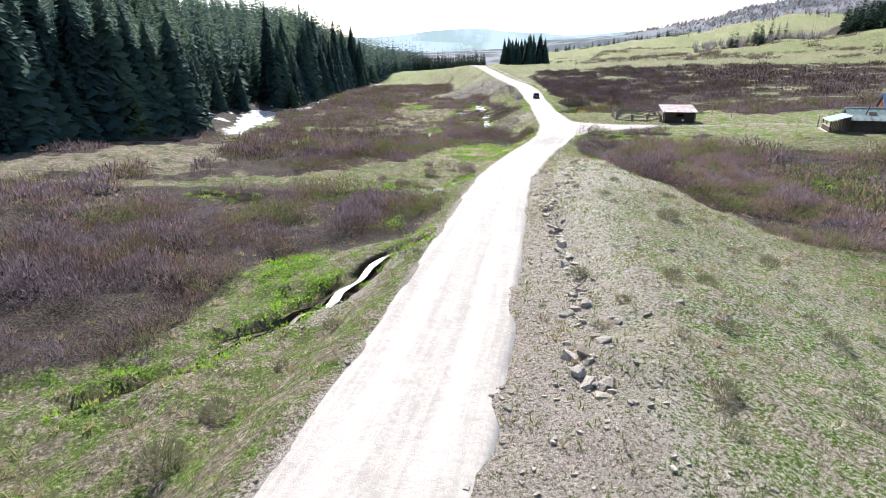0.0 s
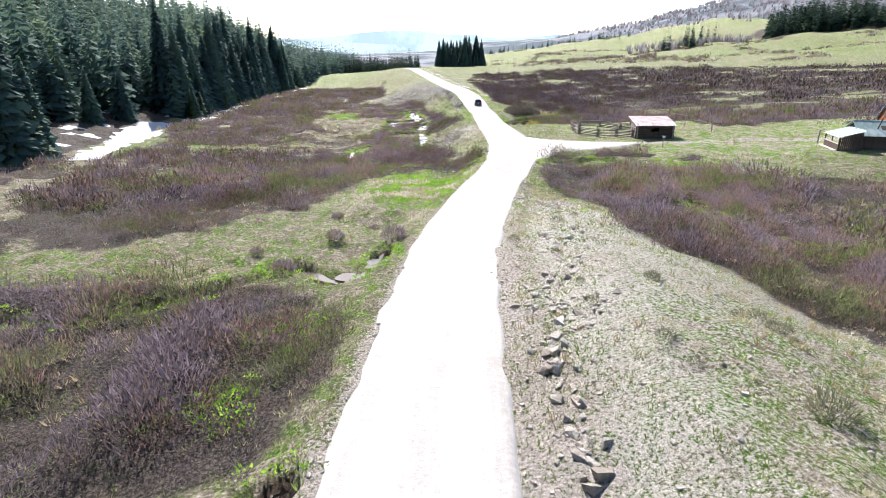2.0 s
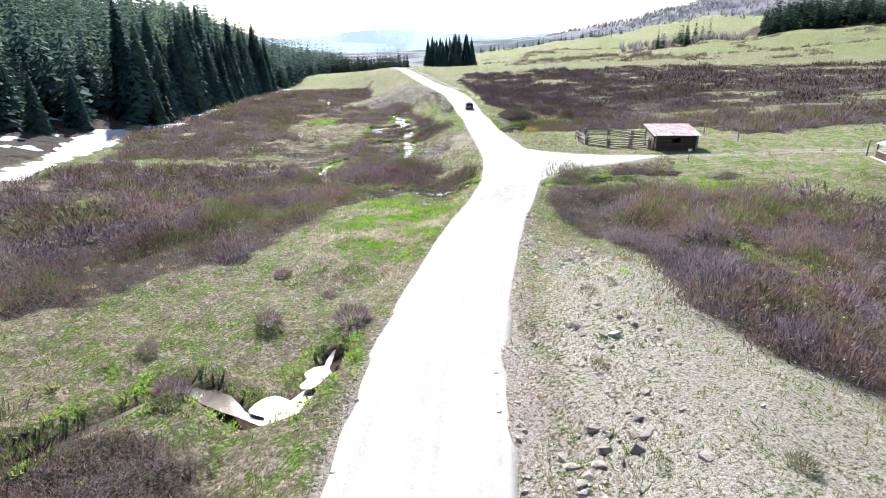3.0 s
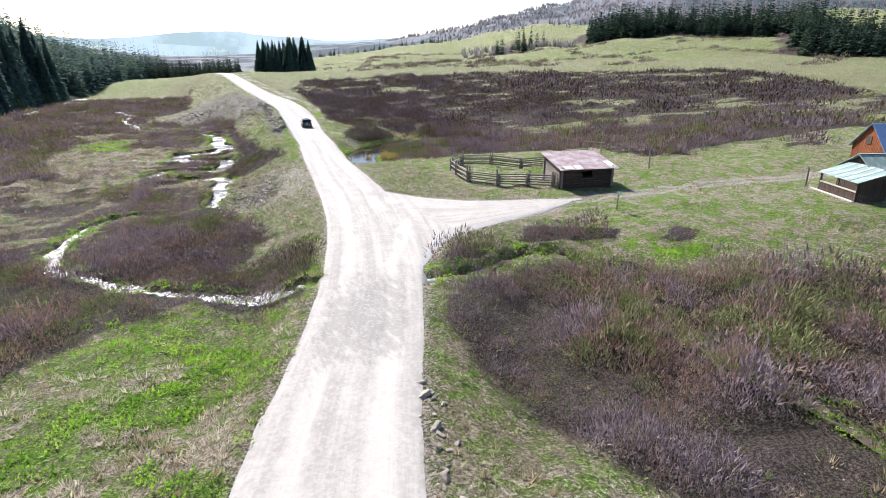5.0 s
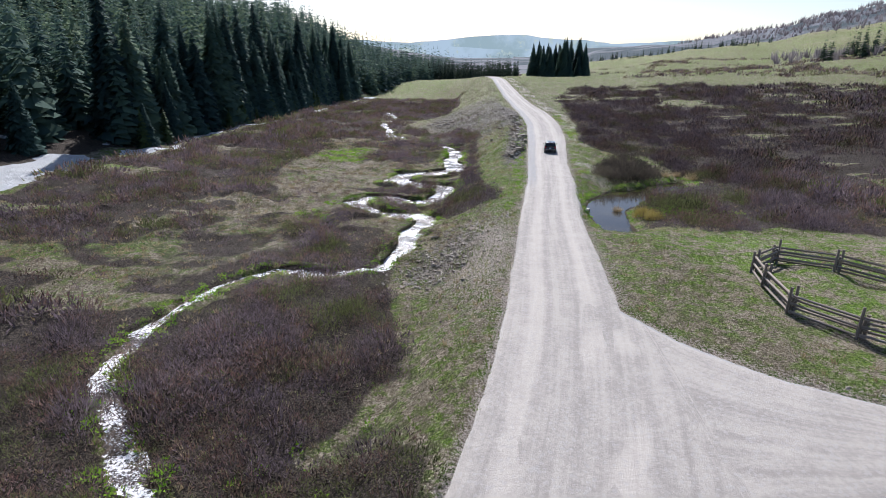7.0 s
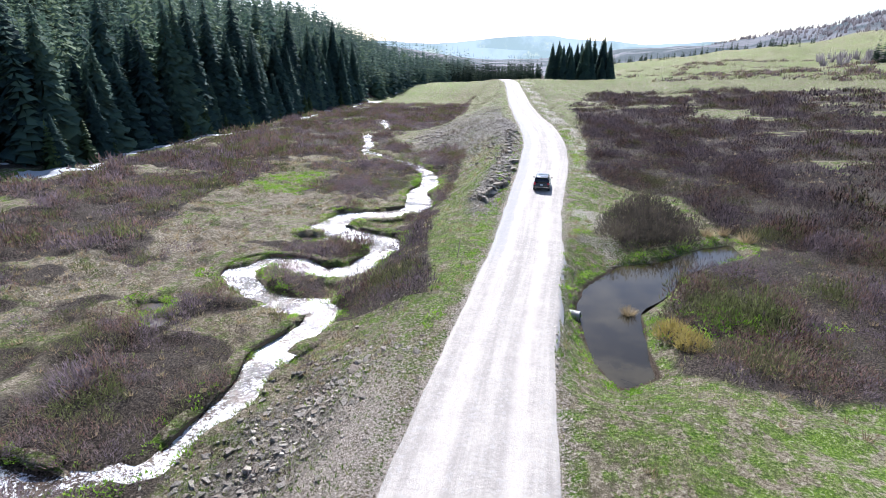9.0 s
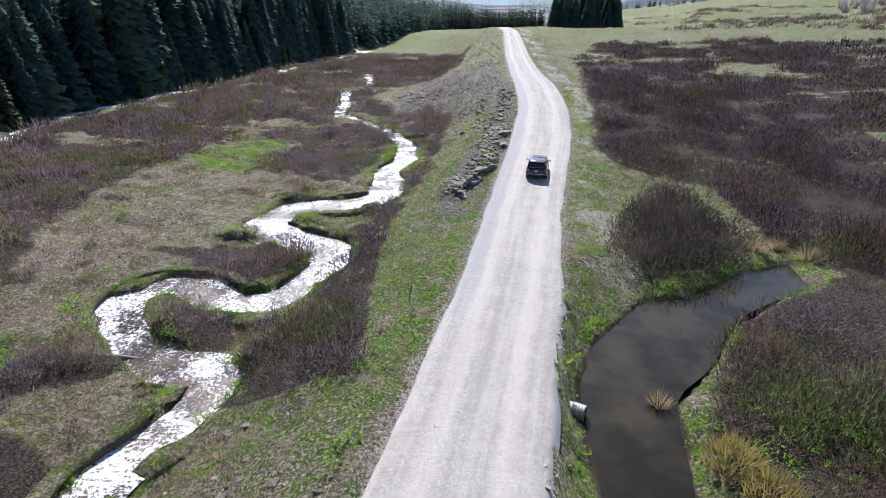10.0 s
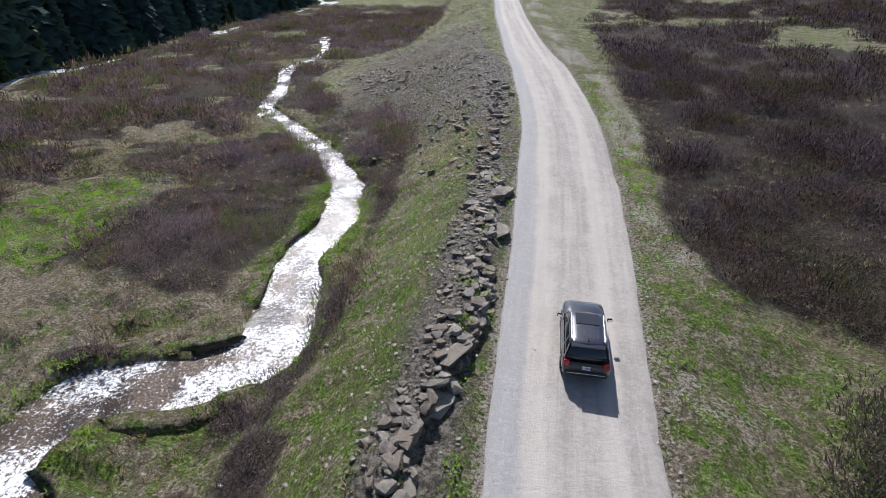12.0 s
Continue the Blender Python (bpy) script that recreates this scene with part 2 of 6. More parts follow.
BARK = plain("bark", (0.09, 0.065, 0.05), 0.95, 0.1)
ROCK = rock_material("grey_rock", (0.10, 0.086, 0.072), (0.29, 0.258, 0.22))
RUBBLE = rock_material("pale_rubble", (0.24, 0.208, 0.17), (0.48, 0.43, 0.365))
LOGS = timber_material("grey_logs", (0.19, 0.15, 0.12), (0.40, 0.345, 0.295), (0.25, 3.0, 3.0))
BOARDS = timber_material("red_brown_boards", (0.15, 0.045, 0.018), (0.33, 0.115, 0.045), (6.0, 6.0, 0.4))
DARKWOOD = timber_material("dark_boards", (0.05, 0.035, 0.027), (0.13, 0.09, 0.065), (6.0, 6.0, 0.5))
PALEWOOD = timber_material("pale_timber", (0.45, 0.38, 0.32), (0.65, 0.58, 0.5), (0.4, 3.0, 3.0))

# ---- the lie of the land ----
def smooth(v, a, b):
    t = np.clip((np.asarray(v, float) - a) / (b - a), 0, 1)
    return t * t * (3 - 2 * t)


def lattice(ix, iy, seed):
    h = np.sin(ix * 127.1 + iy * 311.7 + seed * 74.7) * 43758.5453
    return h - np.floor(h)


def vnoise(x, y, size, seed=0):
    """Smooth noise between 0 and 1 with cells of that size."""
    x, y = np.asarray(x, float) / size, np.asarray(y, float) / size
    ix, iy = np.floor(x), np.floor(y)
    fx, fy = x - ix, y - iy
    fx, fy = fx * fx * (3 - 2 * fx), fy * fy * (3 - 2 * fy)
    a = lattice(ix, iy, seed) * (1 - fx) + lattice(ix + 1, iy, seed) * fx
    b = lattice(ix, iy + 1, seed) * (1 - fx) + lattice(ix + 1, iy + 1, seed) * fx
    return a * (1 - fy) + b * fy


def fnoise(x, y, size, seed=0):
    return (vnoise(x, y, size, seed) * 4 + vnoise(x, y, size * 0.47, seed + 5) * 2 + vnoise(x, y, size * 0.21, seed + 9)) / 7


def line_dist(x, y, pts):
    """The distance to a line of points."""
    best = np.full(np.shape(x), 1e9)
    for (ax, ay), (bx, by) in zip(pts, pts[1:]):
        dx, dy = bx - ax, by - ay
        t = np.clip(((x - ax) * dx + (y - ay) * dy) / (dx * dx + dy * dy), 0, 1)
        best = np.minimum(best, np.hypot(x - ax - t * dx, y - ay - t * dy))
    return best


def inside(x, y, poly):
    """The signed distance to a closed outline, positive inside."""
    d = line_dist(x, y, poly + poly[:1])
    odd = np.zeros(np.shape(x), bool)
    for (ax, ay), (bx, by) in zip(poly, poly[1:] + poly[:1]):
        if ay != by:
            odd ^= ((ay > y) != (by > y)) & (x < (bx - ax) * (y - ay) / (by - ay) + ax)
    return np.where(odd, d, -d)


def curve(pts, step=0.6):
    """A smooth line through points (Catmull-Rom), evenly stepped."""
    p = np.array([pts[0]] + list(pts) + [pts[-1]], float)
    out = []
    for i in range(1, len(p) - 2):
        n = max(2, int(np.hypot(*(p[i + 1] - p[i])) / step))
        for t in np.arange(n) / n:
            out.append(0.5 * (2 * p[i] + (p[i + 1] - p[i - 1]) * t + (2 * p[i - 1] - 5 * p[i] + 4 * p[i + 1] - p[i + 2]) * t ** 2 + (3 * p[i] - p[i - 1] - 3 * p[i + 1] + p[i + 2]) * t ** 3))
    return np.array(out + [p[-2]])


ROAD_Y = [-300, -60, 0, 12, 18, 22, 31, 41, 50, 57, 65, 75, 88, 93, 100, 108, 115, 122, 130, 150, 166, 183, 205, 222, 245, 262, 290, 325, 390, 450, 700]
ROAD_X = [-75, -19, -5.2, -2.4, -1.1, -0.1, 1.3, 3.2, 4.6, 6, 7.7, 10.7, 15.1, 17.2, 19.9, 22.2, 23.8, 25, 26, 27.4, 29.3, 30.6, 32.8, 34.0, 33.5, 31.9, 30.4, 29.5, 27.8, 22, -10]
FALL_Y = [-300, -60, 0, 25, 50, 75, 93, 110, 150, 185, 210, 227, 260, 300, 400, 430, 500, 700, 3000]
FALL_Z = [14, 3.2, 0.8, -0.4, -1.7, -3.0, -3.8, -4.0, -4.6, -4.8, -4.7, -4.1, -3.4, -2.8, -1.3, -1.6, -6, -16, -40]
HALF_Y, HALF_W = [0, 20, 50, 90, 130, 150, 180, 210, 245, 270, 400], [3.2, 2.9, 2.85, 3.1, 3.4, 2.8, 2.75, 3.5, 3.5, 2.9, 2.8]
HILL_Y = [-200, 0, 60, 90, 108, 116, 132, 150, 172, 195, 215, 250, 300, 400, 600, 900, 3000]
HILL_X = [-64, -63, -62.5, -61, -58, -52, -49, -53, -57, -61, -56, -60, -58.5, -58, -48, -10, 400]
BROOK = [(17.2, 103.6), (15.4, 104.8), (13.3, 106), (10.6, 108.2), (7, 111.3), (4.5, 113), (1.5, 117), (-2, 121), (-3, 127), (-1.6, 135.8), (1.3, 140.6), (6.1, 140.4), (10.9, 142.1), (12.4, 148.8), (12.1, 154), (13.8, 158.4), (12.9, 161.5), (9.5, 161.9), (5.6, 164.6), (2.6, 168.6), (4.4, 171.8), (10.2, 170), (13, 170.5), (15.2, 176.4), (14.0, 180.4), (8.8, 182.6), (6, 185.4), (7.4, 190.8), (12.6, 192), (15.6, 195.2), (15, 200), (13.8, 205), (14.8, 212.5), (13.4, 221), (7.3, 232), (0.6, 241.4), (-6, 250), (-8, 262), (-13, 280), (-11, 300), (-20, 330)]
DITCH = [(-1.6, 40.6), (-2.4, 38.7), (-3.9, 38.0), (-5.1, 36.2), (-5.6, 34.2), (-6.7, 32.6), (-7.1, 30.8), (-8.6, 29.7), (-9.1, 27.7), (-11.2, 26.2), (-12, 23.2), (-16, 20)]
RILL = [(2.3, 66), (1.4, 62.5), (-0.5, 60.8), (-3.6, 63.6), (-5.2, 64.2), (-7.9, 61.4), (-10.1, 59.5), (-16, 57), (-26, 58)]
EAST = [(22.9, 101), (26.1, 101.5), (28.2, 101.9), (31.7, 103.2), (33.6, 104), (36.5, 103), (38, 98), (36, 90), (36, 80), (35, 72), (37, 66), (43, 64), (50, 67), (60, 66)]
POOL = [(32.8, 160), (34, 164.2), (37.3, 169), (41.5, 171), (46.2, 175), (49.5, 176.4), (49.5, 173.2), (45.7, 170.3), (42.5, 167.5), (41, 164.5), (39.5, 162.3), (37.6, 160), (37.0, 156), (36.6, 151), (34.3, 149.5), (33.2, 152.4), (33.0, 156)]
SPUR_X = [20, 22, 24.5, 26.9, 28.7, 31.5, 35, 39, 44.5, 51, 59, 66, 76, 95]
SPUR_TOP = [110, 114, 122, 131, 128.0, 123.2, 119.3, 117, 115.9, 115.1, 114.9, 114.6, 113.0, 112.8]
SPUR_LOW = [96, 98, 103, 106.4, 108.2, 109.8, 110.8, 111.4, 112.1, 112.7, 113.2, 112.9, 111.3, 111.1]
SPUR = [(24.0, 108.5), (29, 112.0), (35, 113.6), (43, 113.6), (50, 113.6), (58, 114.3), (66, 113.8), (76, 112), (95, 112)]
POOL_Z = -6.65
BROOK_Y, BROOK_W = [100, 112, 135, 150, 165, 175, 184, 190, 195, 205, 220, 240, 300], [0.6, 0.35, 0.4, 0.7, 1.25, 1.5, 1.7, 2.1, 1.9, 1.4, 1.2, 0.95, 0.8]
PUDDLES = [(0.4, 61.2, 0.85), (1.9, 63.2, 0.5), (1.2, 168.3, 1.3), (-1.0, 160.5, 0.8), (1.6, 157.6, 0.7), (-5.5, 112, 0.8), (4.8, 181.2, 0.8)]
LEDGE_R = [(25.5, 182), (25.3, 185.2), (26.3, 188.2), (27.5, 192.8), (27.9, 199), (28.2, 207), (28.6, 212)]
LEDGE_L = [(23.8, 182), (24.0, 185.3), (24.6, 188), (24.8, 191), (25.2, 195), (25.1, 203), (26.2, 212)]
DRIFT = [(-47, 125), (-50, 137), (-53, 151), (-57, 172), (-61.5, 197)]
BROOK_C, DITCH_C, RILL_C, EAST_C = (curve(c) for c in (BROOK, DITCH, RILL, EAST))


def road_x(y):
    return (np.interp(np.asarray(y) - 4, ROAD_Y, ROAD_X) + np.interp(y, ROAD_Y, ROAD_X) * 2 + np.interp(np.asarray(y) + 4, ROAD_Y, ROAD_X)) / 4


def road_z(y):
    return (np.interp(np.asarray(y) - 6, FALL_Y, FALL_Z) + np.interp(y, FALL_Y, FALL_Z) * 2 + np.interp(np.asarray(y) + 6, FALL_Y, FALL_Z)) / 4


def half_road(y):
    return np.interp(y, HALF_Y, HALF_W)


def base_height(x, y):
    """The land without its streams, hummocks and road bed."""
    x, y = np.asarray(x, float), np.asarray(y, float)
    z0, d = road_z(y), x - road_x(y)
    left = np.interp(y, [-100, 0, 30, 60, 80, 105, 140, 170, 190, 220, 250, 350, 500, 3000], [-1, -1.6, -2.3, -3.3, -3.8, -5.9, -7.6, -8.6, -9, -9.6, -10.4, -13, -17, -45])
    left = left + np.clip(-18 - x, 0, 40) * 0.06 * (1 - smooth(y, 90, 170))
    up = np.clip(np.interp(y, HILL_Y, HILL_X) - x, 0, None)
    left = left + np.minimum(up * (0.19 + 0.21 * smooth(y, 280, 420)) - np.clip(up - 70, 0, 150) ** 2 * 0.0007, 60)
    right = np.interp(y, [-100, 0, 30, 60, 88, 104, 120, 140, 156, 170, 185, 215, 260, 320, 420, 700, 3000], [-2, -3, -3.8, -4.7, -5.0, -3.9, -3.7, -4.2, -6.1, -6.2, -5.9, -5.2, -4.7, -3.8, -1.6, -12, -40])
    right = right + np.clip(x - 60, 0, 250) * 0.03 * smooth(y, 40, 140) - 1.1 * np.exp(-((x - 32) ** 2 + (y - 97) ** 2) / 60)
    verge = np.interp(y, [-60, 100, 150, 175, 230, 300], [0.3, 0.4, 0.8, 3.6, 2, 1.5])
    bank = np.interp(y, [-60, 40, 100, 120, 150, 165, 185, 215, 235, 260, 285, 311, 350, 430, 600, 1200], [5, 4.5, 4, 7, 9, 10, 10, 11, 20, 28, 29, 21, 18, 18, 120, 500])
    verge_r = np.interp(y, [-60, 30, 60, 85, 110, 200], [0.5, 0.5, 0.5, 0.6, 1.2, 1.2])
    bank_r = np.interp(y, [-60, 0, 40, 60, 75, 90, 105, 118, 140, 155, 175, 215, 300, 400, 600, 1200], [34, 32, 28, 24, 13, 5, 12, 20, 20, 4, 5, 7, 12, 20, 120, 500])
    mound = np.interp(y, [-60, 0, 20, 50, 65, 80, 90], [1, 0.9, 0.9, 2.0, 1.7, 0.3, 0])
    a, b = smooth(-d, 3.1 + verge, 3.1 + verge + bank), smooth(d, 3.1 + verge_r, 3.1 + verge_r + bank_r)
    z = np.where(d < 0, z0 * (1 - a) + left * a, z0 * (1 - b) + right * b)
    z = z + np.where(d > 0, mound * smooth(d, 3.6, 10.5) * (1 - smooth(d, 13, 31)), 0)
    # hills round the valley, by bearing from its middle
    r, az = np.hypot(x - 15, y - 75), np.degrees(np.arctan2(x - 15, y - 75))
    rise = np.interp(az, [-180, -100, -60, -20, 0, 8, 13, 19, 25, 31, 40, 60, 90, 130, 180], [60, 60, 40, 30, -10, 4, 14, 27, 50, 80, 112, 120, 100, 60, 60])
    rise = rise * (0.93 + 0.14 * vnoise(az * 6, r * 0.01, 9, 77))
    g = np.interp(r, [300, 400, 480, 560, 800, 1150], [0, 0.03, 0.09, 0.14, 0.5, 1.0]) * smooth(np.abs(az - 90), 84, 79)
    behind = smooth(-y, 60, 400)
    z = z * (1 - np.maximum(g, 0)) + rise * g + 40 * behind
    z = z + 0.3 * smooth(y + 0.1 * np.abs(x), 1000, 2300) * (66 + 12 * np.sin(x * 0.0031 + 1.3) + 9 * np.sin(x * 0.0083 + 0.5) - 0.5 * np.clip(rise, 0, 80))
    return z


def on_road(x, y):
    """How deep a place lies inside the road or its spur (positive inside)."""
    d = half_road(y) - np.abs(x - road_x(y))
    s = np.minimum(np.interp(x, SPUR_X, SPUR_TOP) - y, y - np.interp(x, SPUR_X, SPUR_LOW)) * 0.8
    return np.maximum(d, np.where((x > 22) & (x < 47), s - smooth(x, 41, 47) * 2.5, -9))


def wet(x, y):
    """The distance from the edge of the nearest water, negative in it."""
    w = line_dist(x, y, BROOK) - np.interp(y, BROOK_Y, BROOK_W) - (fnoise(x, y, 2.6, 94) - 0.5) * 0.9
    w = np.minimum(w, line_dist(x, y, DITCH) - np.interp(y, [24, 30, 36, 42], [0.35, 0.6, 0.95, 0.7]))
    for px, py, pr in PUDDLES:
        w = np.minimum(w, np.hypot((x - px) / 1.3, y - py) - pr)
    w = np.minimum(w, line_dist(x, y, RILL) - 0.55)
    w = np.minimum(w, line_dist(x, y, EAST) - 0.35)
    return np.minimum(w, -inside(x, y, POOL))


def height(x, y):
    z = base_height(x, y)
    vale = smooth(-(x - road_x(y)), 9, 14) * smooth(y, 135, 155) * (1 - smooth(y, 240, 280)) + 0.6 * (x < 12) * (1 - smooth(y, 84, 100))
    z = z + vale * 0.42 * (smooth(vnoise(x, y, 2.1, 27), 0.3, 0.62) - 0.6)
    yard = np.minimum(smooth(np.hypot((x - 80) / 1.5, y - 106), 8, 14), smooth(np.hypot(x - 50.3, y - 120.2), 4.5, 8))
    off = np.clip(-on_road(x, y) - 0.4, 0, 6) / 6 * yard
    z = z + (-3.8 - z) * (1 - yard)
    z = z + ((fnoise(x, y, 5.0, 3) - 0.5) * 0.9 + (vnoise(x, y, 1.7, 8) - 0.5) * 0.34) * np.clip(off * 1.6, 0, 1)
    z = z - 0.12 * smooth(on_road(x, y), -0.9, 0.1)
    # a broken scarp of rock along the bank
    edge = np.interp(y, [p[1] for p in LEDGE_R], [p[0] for p in LEDGE_R]) - x
    z = z + 0.8 * smooth(y, 180.5, 183.5) * (1 - smooth(y, 197, 212)) * smooth(edge, 0.0, 0.55) * (1 - smooth(edge, 1.6, 6.0))
    w = wet(x, y)
    z = z - 0.85 * (1 - smooth(w, 0.02, 0.42))
    pool = inside(x, y, POOL)
    dug = np.where(pool > -6, np.minimum(z, POOL_Z + 0.06 + np.where(pool < 0, -0.42 * pool, -0.7 * smooth(pool, 0, 0.9))), z)
    z = z + (dug - z) * smooth(-on_road(x, y), 0.3, 1.4)
    r, az = np.hypot(x - 15, y - 75), np.arctan2(x - 15, y - 75)
    return z + smooth(r, 330, 520) * (az > 0.05) * ((fnoise(x, y, 95, 78) - 0.5) * 16 + (fnoise(x, y, 34, 79) - 0.5) * 5)

# ---- helpers for things ----
def mesh_np(name, verts, faces, mats, smooth_shade=False, attrs=None, face_mat=None):
    """A mesh from arrays; faces all have the same number of corners."""
    me = bpy.data.meshes.new(name)
    faces = np.asarray(faces, np.int32)
    n, k = faces.shape
    me.vertices.add(len(verts))
    me.vertices.foreach_set("co", np.asarray(verts, np.float32).ravel())
    me.loops.add(n * k)
    me.loops.foreach_set("vertex_index", faces.ravel())
    me.polygons.add(n)
    me.polygons.foreach_set("loop_start", np.arange(0, n * k, k, dtype=np.int32))
    if smooth_shade:
        me.polygons.foreach_set("use_smooth", np.ones(n, bool))
    for m in mats if isinstance(mats, (list, tuple)) else [mats]:
        me.materials.append(m)
    if face_mat is not None:
        me.polygons.foreach_set("material_index", np.asarray(face_mat, np.int32))
    for key, v in (attrs or {}).items():
        me.attributes.new(key, "FLOAT", "POINT").data.foreach_set("value", np.asarray(v, np.float32).ravel())
    me.update(calc_edges=True)
    return me


def thing(name, label, category, group="", at=None):
    """An empty at the base of a thing, to which its parts are parented."""
    ob = tagged(new(name), label, category, group)
    ob.empty_display_size = 0.2
    if at is not None:
        ob.matrix_basis = at
    return ob


def part(name, bm, material, parent, label="", at=None, flat=True):
    """Links a bmesh as one mesh under a thing or a part."""
    me = bpy.data.meshes.new(name)
    if not flat:
        for f in bm.faces:
            f.smooth = True
    bm.to_mesh(me)
    bm.free()
    me.materials.append(material)
    ob = new(name, me)
    ob.parent = parent
    if at is not None:
        ob.matrix_basis = at
    if label:
        ob["label"] = label
    return ob


def piece(name, me, parent, m):
    """One more object on a shared mesh."""
    ob = new(name, me)
    ob.parent = parent
    ob.matrix_basis = m
    return ob


def box(bm, size, at=(0, 0, 0), turn=(0, 0, 0), bevel=0.0):
    r = bmesh.ops.create_cube(bm, size=1, matrix=pose(*at, *turn) @ Matrix.Diagonal((*size, 1)))
    if bevel:
        edges = list({e for v in r["verts"] for e in v.link_edges})
        bmesh.ops.bevel(bm, geom=edges, offset=bevel, segments=2, affect="EDGES", profile=0.5)
    return bm


def tube(bm, a, b, r0, r1=None, sides=10):
    a, b = Vector(a), Vector(b)
    m = Matrix.Translation((a + b) / 2) @ (b - a).to_track_quat("Z", "Y").to_matrix().to_4x4()
    bmesh.ops.create_cone(bm, cap_ends=True, segments=sides, radius1=r0, radius2=r0 if r1 is None else r1, depth=(b - a).length, matrix=m)
    return bm


# ---- ground, road, water ----
def grown(core, limit_lo, limit_hi, rate=1.06):
    """The given steps, and growing ones on both sides of them."""
    core = list(core)
    s, v = 0.6, core[-1]
    while v < limit_hi:
        s = min(s * rate, 120)
        v += s
        core.append(v)
    s, v = 0.6, core[0]
    while v > limit_lo:
        s = min(s * rate, 120)
        v -= s
        core.insert(0, v)
    return np.array(core)


BRUSH_WEST = [(-60, 62), (-23, 62), (-12, 61.7), (-5, 60), (-2, 58.5), (0.8, 53), (0, 49), (-1.2, 45.7), (-2.6, 42), (-5.5, 40.5), (-9.5, 39.5), (-13.5, 36.5), (-14.5, 31), (-15, 25), (-22, 19), (-60, 14)]
BRUSH_VALE = [(-26, 69), (-18.5, 70), (-11, 77.5), (-4.2, 82), (0.6, 96), (4, 106), (9, 106.5), (16, 101.5), (18.6, 103), (19.3, 110), (17.5, 118), (15.5, 126), (12.5, 132), (13.5, 150), (21, 150), (21.5, 160), (20, 171), (17, 178), (16.5, 190), (19, 203), (17.5, 225), (9, 245), (0, 258), (-3, 270), (-3, 285), (1, 297), (6, 312), (7.5, 350), (10, 430), (-56, 430), (-57, 300), (-57, 250), (-53, 215), (-55, 190), (-49, 165), (-44, 140), (-42, 118), (-35, 90), (-34, 84)]
BRUSH_EAST = [(23.6, 97.5), (26.1, 100.4), (28.2, 100.6), (31.7, 101.8), (35, 102), (39.2, 101), (42, 97.5), (43.5, 94.5), (46, 95.6), (56, 90), (60, 90.5), (80, 84), (80, 40), (28, 42), (26.6, 49.5), (24.7, 51.4), (24.4, 56), (22, 59), (21.4, 65.5), (24.5, 76), (23.0, 86), (22.3, 95)]
BRUSH_FLAT = [(41.2, 230), (38.5, 203), (39.2, 198), (40.6, 196.2), (45, 195.6), (48.5, 191), (49, 184), (48.6, 178.8), (50, 178), (52, 174), (43, 168.5), (39, 162), (37.2, 156), (36.6, 150.5), (42, 146), (50.3, 148.5), (60, 146), (67, 141), (69, 131), (75, 127), (100, 121), (140, 118), (200, 170), (257, 268), (154, 340), (60, 352), (46, 300), (43.5, 250)]
CLEAR_VALE = [(-15, 181), (-17, 195), (-16.5, 204), (-14.7, 213), (-8, 220), (-4, 216), (-3, 206), (-1.5, 199), (1, 196.5), (5.7, 190), (5, 183), (2.5, 180.4), (-1.1, 177), (-6, 172), (-9, 172)]
OLIVE = [(-25.6, 148), (-25.5, 156), (-20, 160), (-8, 160), (0.5, 148.7), (-4, 136.6), (-14.9, 135.5)]
BRUSH_ISLE = [(-1.4, 201.8), (-4.2, 210), (-3, 215), (0.3, 222.7), (9, 225.5), (12, 214), (11.8, 207), (10.5, 203), (10.5, 199.6), (7.2, 199)]
BRUSH_BANK = [(4.5, 252), (19.9, 236.3), (19.4, 221), (19.2, 207.7), (19.5, 197.6), (18.5, 190.5), (17.2, 176), (19, 168), (17, 166), (15.8, 170), (16.8, 191), (17.5, 199), (17.2, 211), (16.4, 224), (6.7, 243.5)]
BRUSH_POND = [(36.6, 176), (39.4, 184.2), (42.9, 190.2), (46.1, 187.1), (47.4, 179.9), (45.2, 174.6), (41, 172.3), (37.8, 172.4), (36.2, 173)]
CLUMPS = [[(3.5, 173.7), (3.9, 179.7), (9.3, 180.5), (12.0, 175.6), (10.4, 171.6), (5.7, 172)], [(6.4, 164.8), (6.8, 168.4), (11.2, 168), (12.6, 164.4), (9, 162.8)],
          [(15.1, 159.4), (14.0, 164.0), (15.8, 168.2), (18, 170), (17.2, 180.6), (17, 188), (19.5, 186.6), (19.6, 179.5), (20.2, 173.2), (21.0, 167.2), (22.0, 162.0), (22.4, 157.5)],
          [(-2.1, 124), (-0.6, 131.8), (5.8, 138.8), (12.3, 139.5), (15, 125.4), (13.9, 117.5), (11.1, 113.7), (6.8, 114.5), (3.1, 118)],
          [(25.6, 102.7), (28.0, 107.4), (32, 105.8), (29.5, 103.4)], [(34.2, 105.6), (36.5, 108.3), (44.0, 104.8), (42, 103), (37, 104.4)], [(45.5, 101.6), (48.6, 103.2), (50, 101.6), (48, 100.8)]]


